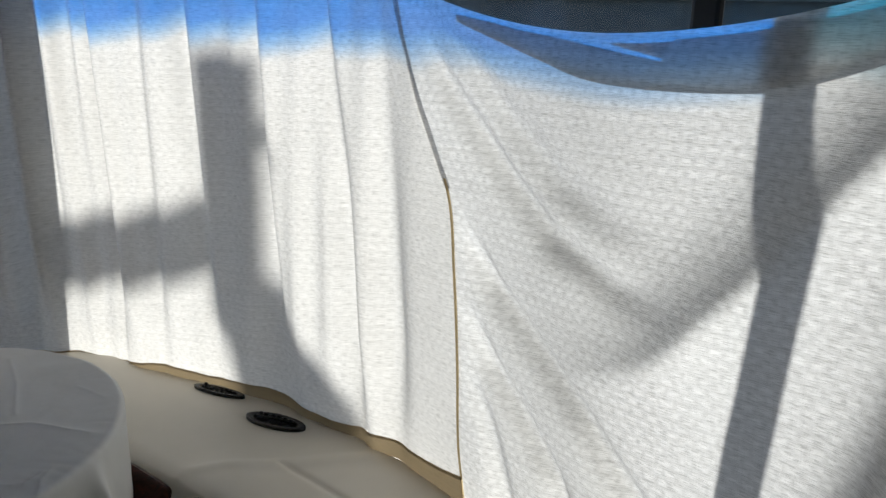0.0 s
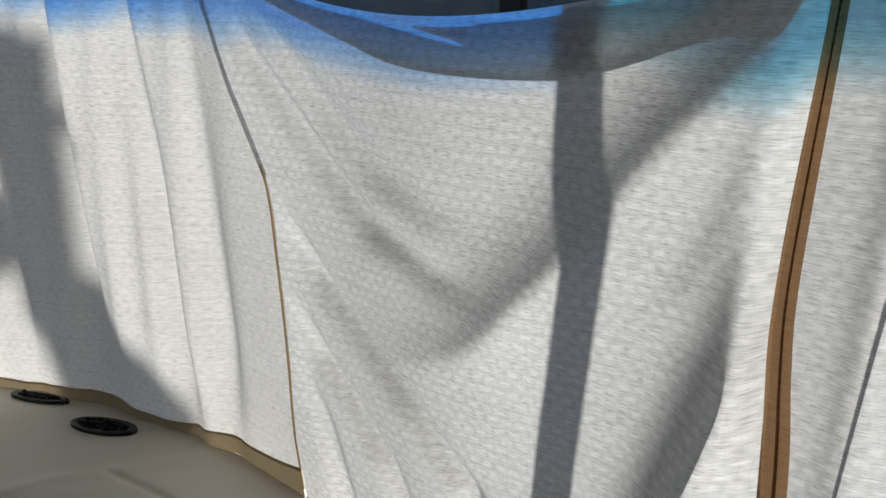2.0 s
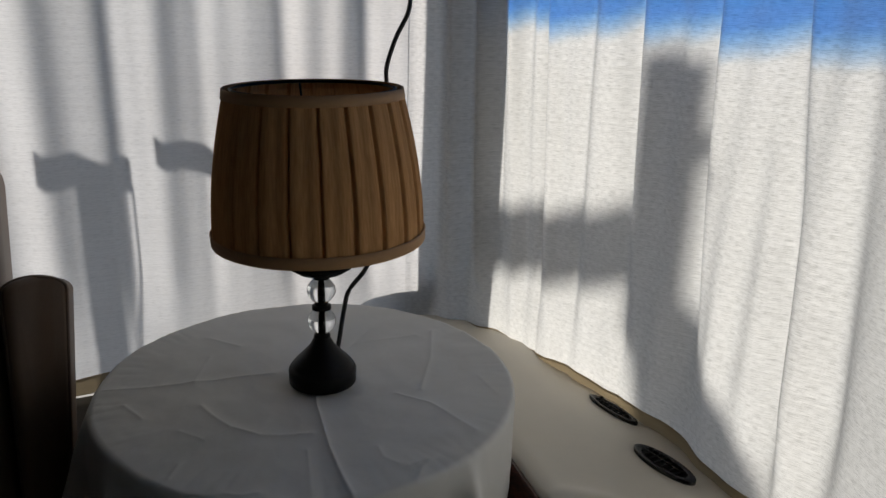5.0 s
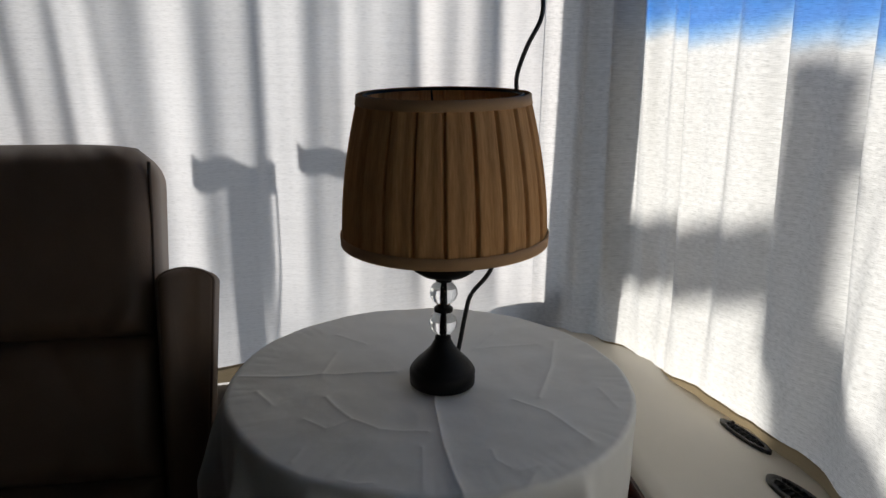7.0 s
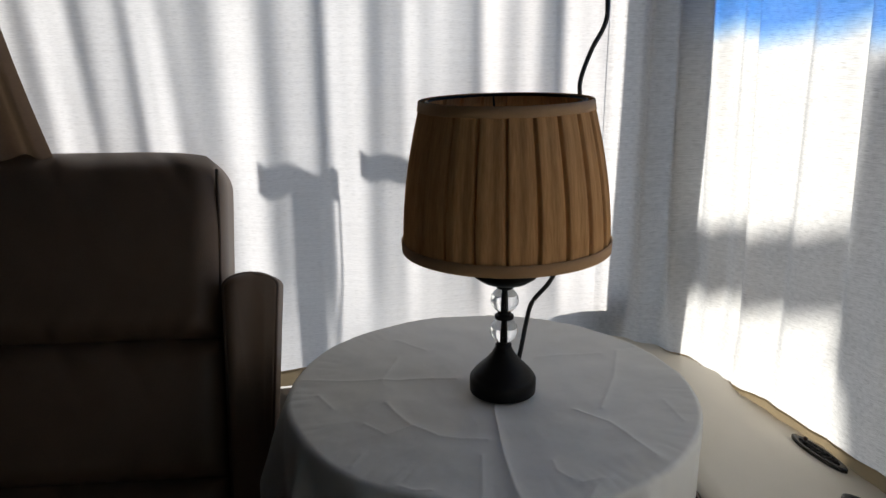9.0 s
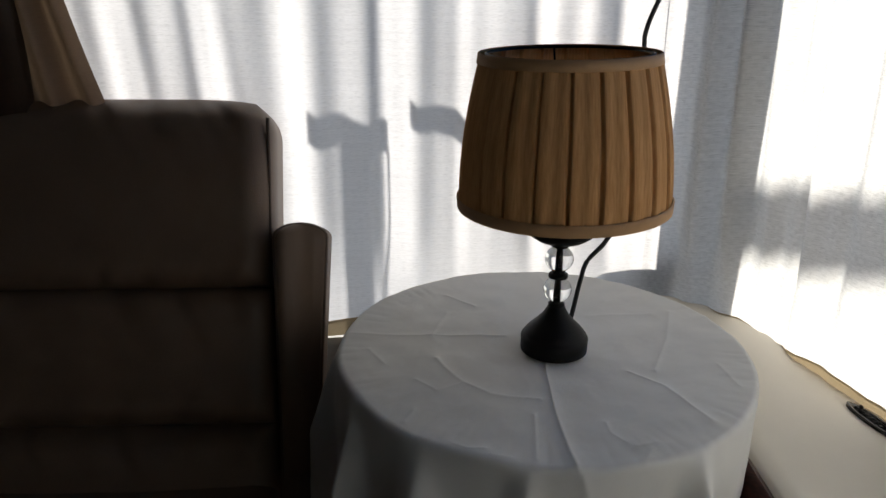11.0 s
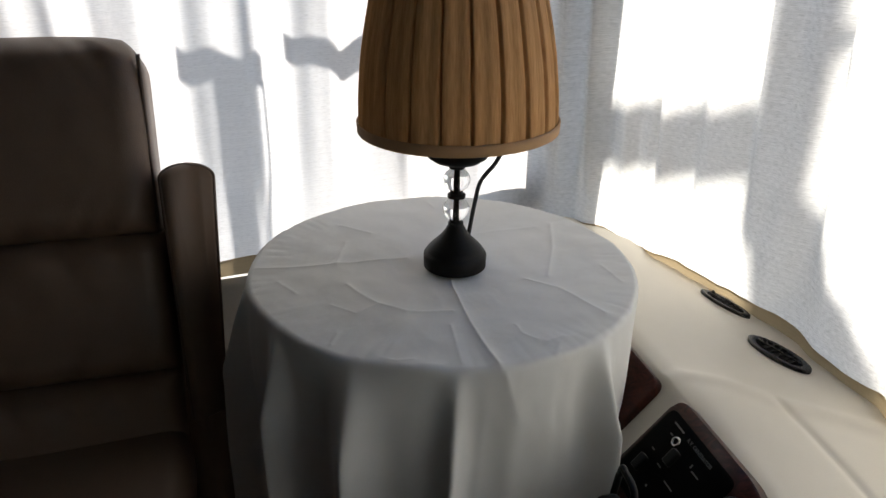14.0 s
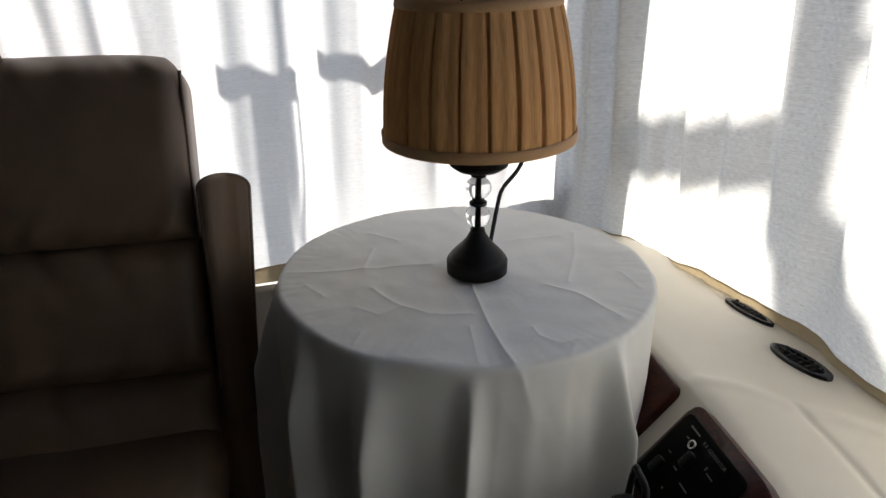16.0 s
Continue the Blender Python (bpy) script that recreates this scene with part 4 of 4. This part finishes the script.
SH_LOW, SH_HIGH, R_LOW, R_HIGH = 0.960, 1.171, 0.1450, 0.1155
N_PLEAT, FINE = 22, 32
n = N_PLEAT * FINE
rows = 18
verts, uvs, faces = [], [], []
rp = random.Random(11)
shift = [rp.uniform(-0.25, 0.25) for _ in range(N_PLEAT)]
for k in range(rows):
    v = k / (rows - 1)
    z = SH_LOW + (SH_HIGH - SH_LOW) * v
    r0 = R_LOW + (R_HIGH - R_LOW) * (v ** 1.35) + 0.004 * math.sin(math.pi * v)
    for i in range(n):
        p, q = divmod(i, FINE)
        u = q / FINE
        a = 2 * math.pi * (p + u + 0.12 * (shift[p] * (1 - u) + shift[(p + 1) % N_PLEAT] * u) * math.sin(math.pi * v)) / N_PLEAT - 0.884
        wave = 0.0009 * math.sin(2 * math.pi * (u * 1.6 + shift[p] * 5)) * u * (1 - u) * 4
        lift = 0.0062 * (1 - math.exp(-(u / 0.035) ** 2)) * (1 - math.exp(-((1 - u) / 0.05) ** 2)) - 0.0030 * u + wave
        r = r0 + lift
        verts.append((LX + r * math.cos(a), LY + r * math.sin(a), z))
        uvs.append((a * 0.14, z))
for k in range(rows - 1):
    for i in range(n):
        j = (i + 1) % n
        faces.append((k * n + i, k * n + j, (k + 1) * n + j, (k + 1) * n + i))
shade = part("shade", mesh(verts, faces, uvs), SHADE, lamp, "tan pleated cloth drum shade")

def band(r0, r1, z0, z1):
    return lathe([(r0, z0), (r0 + 0.002, z0 + 0.001), (r1 + 0.002, z1 - 0.001), (r1, z1)], C, 96, caps=False)


trim_mat = surface("tan trim tape", (0.44, 0.25, 0.115), rough=0.85, fine=700, coarse=30, vary=0.12, bump=0.3)
part("trim", band(R_LOW + 0.0060, R_LOW + 0.0068, SH_LOW - 0.003, SH_LOW + 0.014), trim_mat, shade, "tan tape along the rim")
part("trim", band(R_HIGH + 0.0080, R_HIGH + 0.0060, SH_HIGH - 0.013, SH_HIGH + 0.002), trim_mat, shade, "tan tape along the rim")
part("ring", lathe([(R_HIGH - 0.004, SH_HIGH - 0.003), (R_HIGH - 0.001, SH_HIGH), (R_HIGH - 0.004, SH_HIGH + 0.001)], C, 72, caps=False), BRONZE, shade, "wire ring")
for a in (35, 155, 275):
    c, s = math.cos(radians(a)), math.sin(radians(a))
    part("spider_wire", tube([(LX + 0.012 * c, LY + 0.012 * s, SH_HIGH - 0.035), (LX + 0.09 * c, LY + 0.09 * s, SH_HIGH - 0.030), (LX + (R_HIGH - 0.003) * c, LY + (R_HIGH - 0.003) * s, SH_HIGH - 0.004)], 0.0016, 8), BRONZE, shade, "thin shade wire")
# the shade sits a little askew on its holder
askew = Matrix.Translation((LX, LY, 0.95)) @ Matrix.Rotation(radians(-1.3), 4, Vector((-0.815, 0.575, 0))) @ Matrix.Translation((-LX, -LY, -0.95))
for ob in [shade] + list(shade.children):
    ob.data.transform(Matrix.Translation(-lamp.location) @ askew @ Matrix.Translation(lamp.location))
# the cord rises behind the shade
side = Vector((0.60, 0.80, 0)).normalized()
away = Vector((-0.80, 0.60, 0))
Lp = Vector((LX, LY, 0))
cord_pts = [(0.020, 0.02, 0.748), (0.027, 0.03, 0.785), (0.034, 0.03, 0.83), (0.042, 0.03, 0.862), (0.066, 0.035, 0.892), (0.076, 0.05, 0.915), (0.080, 0.12, 0.96), (0.092, 0.165, 1.06), (0.106, 0.155, 1.15), (0.106, 0.15, 1.19), (0.120, 0.15, 1.235), (0.139, 0.15, 1.275), (0.141, 0.15, 1.31), (0.135, 0.16, 1.40), (0.10, 0.20, 1.60), (0.09, 0.24, 1.80), (0.09, 0.26, 1.965)]
part("cord", tube([Lp + side * a + away * b + Vector((0, 0, z)) for a, b, z in cord_pts], 0.0036, 10), RUBBER, lamp, "black power cord")


# ---------------------------------------------------------------- armchair
CH = Vector((-1.228, 0.517, 0.734))
CW = Vector((-0.411, -0.912, 0))
CN = Vector((0.862, -0.389, 0.325)).normalized()
CU = CN.cross(CW).normalized()
if CU.z < 0:
    CU = -CU


def cushion(u0, u1, v0, v1, depth, puff, n=18, front=0.0, tuck=0.02, crinkle=0.007, seed=0, crown=0.0):
    """A padded leather block on the chair's back plane: across u, up v, its face at front."""
    verts, faces = [], []
    grid = 3 * n
    for r in range(grid + 1):
        for c in range(grid + 1):
            x, y = c / grid, r / grid
            px, py = min(x, 1 - x) * (u1 - u0), min(y, 1 - y) * (v1 - v0)
            ex = 1 - (1 - min(1, px / 0.05)) ** 2.5
            ey = 1 - (1 - min(1, py / 0.045)) ** 2.5
            f = ex * ey
            wr = 0.35 * crinkle * noise.noise(Vector((x * 9 + seed, y * 5, seed * 3.1))) * f + crinkle * 2.6 * math.exp(-py / 0.035) * min(1, py / 0.008) * ex * noise.noise(Vector((x * 17 + 0.8 * py / 0.05, seed, 0.5)))
            h = front - tuck + (tuck + puff * (0.55 + 0.45 * math.sin(math.pi * x) * math.sin(math.pi * y))) * f + wr
            lean = crown * max(0.0, (y - 0.80) / 0.20) ** 2.2
            verts.append(CH + CW * (u0 + lean + (u1 - u0 - 2 * lean) * x) + CU * (v0 + (v1 - v0) * y - 0.3 * lean * (2 * x - 1) ** 6) + CN * (h - 0.8 * lean))
    k = grid + 1
    for r in range(grid):
        for c in range(grid):
            faces.append((r * k + c, r * k + c + 1, (r + 1) * k + c + 1, (r + 1) * k + c))
    edge = [c for c in range(k)] + [r * k + grid for r in range(1, k)] + [grid * k + c for c in range(grid - 1, -1, -1)] + [r * k for r in range(grid - 1, 0, -1)]
    base = len(verts)
    m = len(edge)
    verts += [verts[e] - CN * (depth * 0.5) for e in edge] + [verts[e] - CN * depth for e in edge]
    faces += [(edge[i], edge[(i + 1) % m], base + (i + 1) % m, base + i) for i in range(m)]
    faces += [(base + i, base + (i + 1) % m, base + m + (i + 1) % m, base + m + i) for i in range(m)]
    faces.append(tuple(base + m + i for i in range(m)))
    bm = mesh(verts, faces)
    bmesh.ops.recalc_face_normals(bm, faces=bm.faces)
    return bm


chair = thing("armchair", "taupe leather recliner armchair with padded back beside the table", "armchair", (-1.30, 0.30, 0))
part("backrest", cushion(0.014, 0.56, 0.003, 0.350, 0.13, 0.016, tuck=0.022, seed=1, crown=0.03), LEATHER, chair, "padded leather headrest cushion")
part("backrest", cushion(0.006, 0.56, -0.245, 0.003, 0.13, 0.016, tuck=0.022, seed=2), LEATHER, chair, "padded leather back cushion")
part("backrest", cushion(0.006, 0.56, -0.46, -0.245, 0.13, 0.022, tuck=0.024, crinkle=0.009, seed=3), LEATHER, chair, "gathered leather lumbar cushion")
part("back_panel", cushion(-0.035, 0.564, -0.50, 0.10, 0.05, 0.0, front=-0.085, seed=4), LEATHER, chair)
part("piping", tube([CH + CW * 0.017 + CU * v + CN * (h - 0.006) for v, h in ((0.31, 0.0), (0.22, -0.012), (0.12, -0.014), (0.02, -0.012))], 0.0035, 8), PIPING, chair)
part("seat", box(CH + CW * 0.28 + CU * -0.45 + Vector((0.80, -0.36, 0)) * 0.26 + Vector((0, 0, 0.02)), (0.56, 0.60, 0.16), pose(0, 0, 0, 0, 0, math.degrees(math.atan2(CW.y, CW.x))), 0.05, 4), LEATHER, chair, "padded leather seat")


def arm(u0, u1, v0, v1, front, depth, seed):
    """A tall narrow padded arm with rounded head and piping along both edges."""
    w = (u1 - u0) / 2
    um = (u0 + u1) / 2
    outline = []
    for k in range(13):
        a = math.pi * k / 12
        outline.append((um + w * math.cos(a), v1 - w * 0.55 + w * 0.55 * math.sin(a)))
    outline = [(u1 - 0.012, v0)] + outline + [(u0 + 0.02, v0)]
    bm = bmesh.new()
    layers = [[bm.verts.new(CH + CW * (um + (a - um) * q) + CU * b + CN * (h + 0.7 * (a - um))) for a, b in outline] for q, h in ((0.5, front + 0.004), (0.84, front + 0.003), (0.94, front), (1.0, front - 0.009), (1.0, front - depth + 0.01), (0.9, front - depth))]
    k = len(outline)
    for a, b in zip(layers, layers[1:]):
        for i in range(k):
            bm.faces.new([a[i], a[(i + 1) % k], b[(i + 1) % k], b[i]])
    bm.faces.new(layers[0])
    bm.faces.new(layers[-1])
    bmesh.ops.recalc_face_normals(bm, faces=bm.faces)
    body = part("arm", bm, LEATHER, chair, "upright padded leather arm")
    part("piping", tube([CH + CW * (um + (a - um) * 0.98) + CU * b + CN * (front - 0.003 + 0.7 * (a - um)) for a, b in outline], 0.0032, 8, spline=False), PIPING, body, "dark piping along the arm edge")
    return body


arm(-0.086, 0.002, -0.33, 0.118, 0.012, 0.10, 1)
part("side", cushion(-0.075, 0.01, -0.56, -0.30, 0.10, 0.004, front=-0.02, n=8, seed=6), LEATHER, chair)
part("frame", box(CH + CW * 0.28 + CU * -0.58 + Vector((0.80, -0.36, 0)) * 0.20, (0.60, 0.56, 0.14), pose(0, 0, 0, 0, 0, math.degrees(math.atan2(CW.y, CW.x))), 0.02), LEATHER, chair)
part("pedestal", lathe([(0.16, 0.002), (0.16, 0.02), (0.05, 0.03), (0.05, 0.2)], (-1.12, 0.10, 0), 32), BLACK, chair)


# ---------------------------------------------------------------- beside the side window
def hanging(s0, s1, off, z0, z1, waves, depth, n, rows):
    """A gathered drape with deep soft folds, drawn in towards its tie."""
    verts, uvs, faces = [], [], []
    for r in range(rows):
        v = r / (rows - 1)
        pull = 0.10 * (1 - v) ** 2
        for c in range(n):
            u = c / (n - 1)
            s = s0 + (s1 - s0) * u * (1 - 0.35 * math.sin(math.pi * v * 0.5)) + pull * u
            d = off + depth * math.sin(u * waves * 2 * math.pi + 0.6 * v)
            p = at_plan(s, d)
            verts.append((p[0], p[1], z0 + (z1 - z0) * v))
            uvs.append((u * (s1 - s0) * 2, v * (z1 - z0)))
    for r in range(rows - 1):
        for c in range(n - 1):
            faces.append((r * n + c, r * n + c + 1, (r + 1) * n + c + 1, (r + 1) * n + c))
    return mesh(verts, faces, uvs)


tie = thing("drape", "tan gathered drape beside the side window", "drape", (*at_plan(0.85, -0.05), 1.0))
part("fabric", hanging(0.76, 0.905, -0.06, 0.9, 1.75, 3, 0.018, 60, 30), DRAPE, tie)
cabinet = thing("cabinet", "dark stained wooden cabinet on the side wall", "cabinet", (*at_plan(0.55, -0.05), 1.3))
part("body", strip(0.10, 0.835, -0.09, 0.95, 1.95, 0.16), WOOD, cabinet)
part("handle", tube([(*at_plan(0.70, -0.105), 1.30), (*at_plan(0.70, -0.12), 1.29), (*at_plan(0.72, -0.12), 1.27), (*at_plan(0.72, -0.105), 1.26)], 0.006, 8), CHROME, cabinet, "pale metal handle")
sill = tagged(part("sill", strip(0.82, 2.03, 0.03, 0.487, 0.503, 0.07), PAINT, smooth=False), "white ledge under the side curtain", "sill", kind="structure")
rail = tagged(part("curtain_rail", strip(0.80, 4.62, -0.012, 1.742, 1.766, 0.02), PAINT, smooth=False), "white rail that carries the curtains", "rail", kind="structure")


# ---------------------------------------------------------------- added backdrop outside
# Made-up shed that hides the bright sky in the gap over the curtain.
barn = thing("barn", "added dark grey-blue shed backdrop with a pale strip outside", "barn", (4, 16, -0.75))
part("wall", box((4, 16, 0.9), (40, 0.3, 3.3), bevel=0.02), surface("blue-grey boards", (0.06, 0.09, 0.12), rough=0.8, fine=6, coarse=0.8, vary=0.35, bump=0.2), barn)
part("roof", box((4, 18, 3.1), (41, 5, 0.15), pose(0, 0, 0, 18, 0, 0), bevel=0.02), surface("blue-grey sheet roof", (0.10, 0.14, 0.18), rough=0.6, fine=8, coarse=1, vary=0.25, bump=0.2), barn)
# Pale paint stands in for a streak of reflection in the glass.
part("eave", box((2.5, 15.8, 1.02), (9, 0.06, 0.10), pose(0, 0, 0, 0, -4, 0), bevel=0.01), surface("pale strip paint", (0.5, 0.5, 0.48), rough=0.6, fine=10, coarse=2, vary=0.15, bump=0.05), barn, "pale strip in place of a reflected streak")
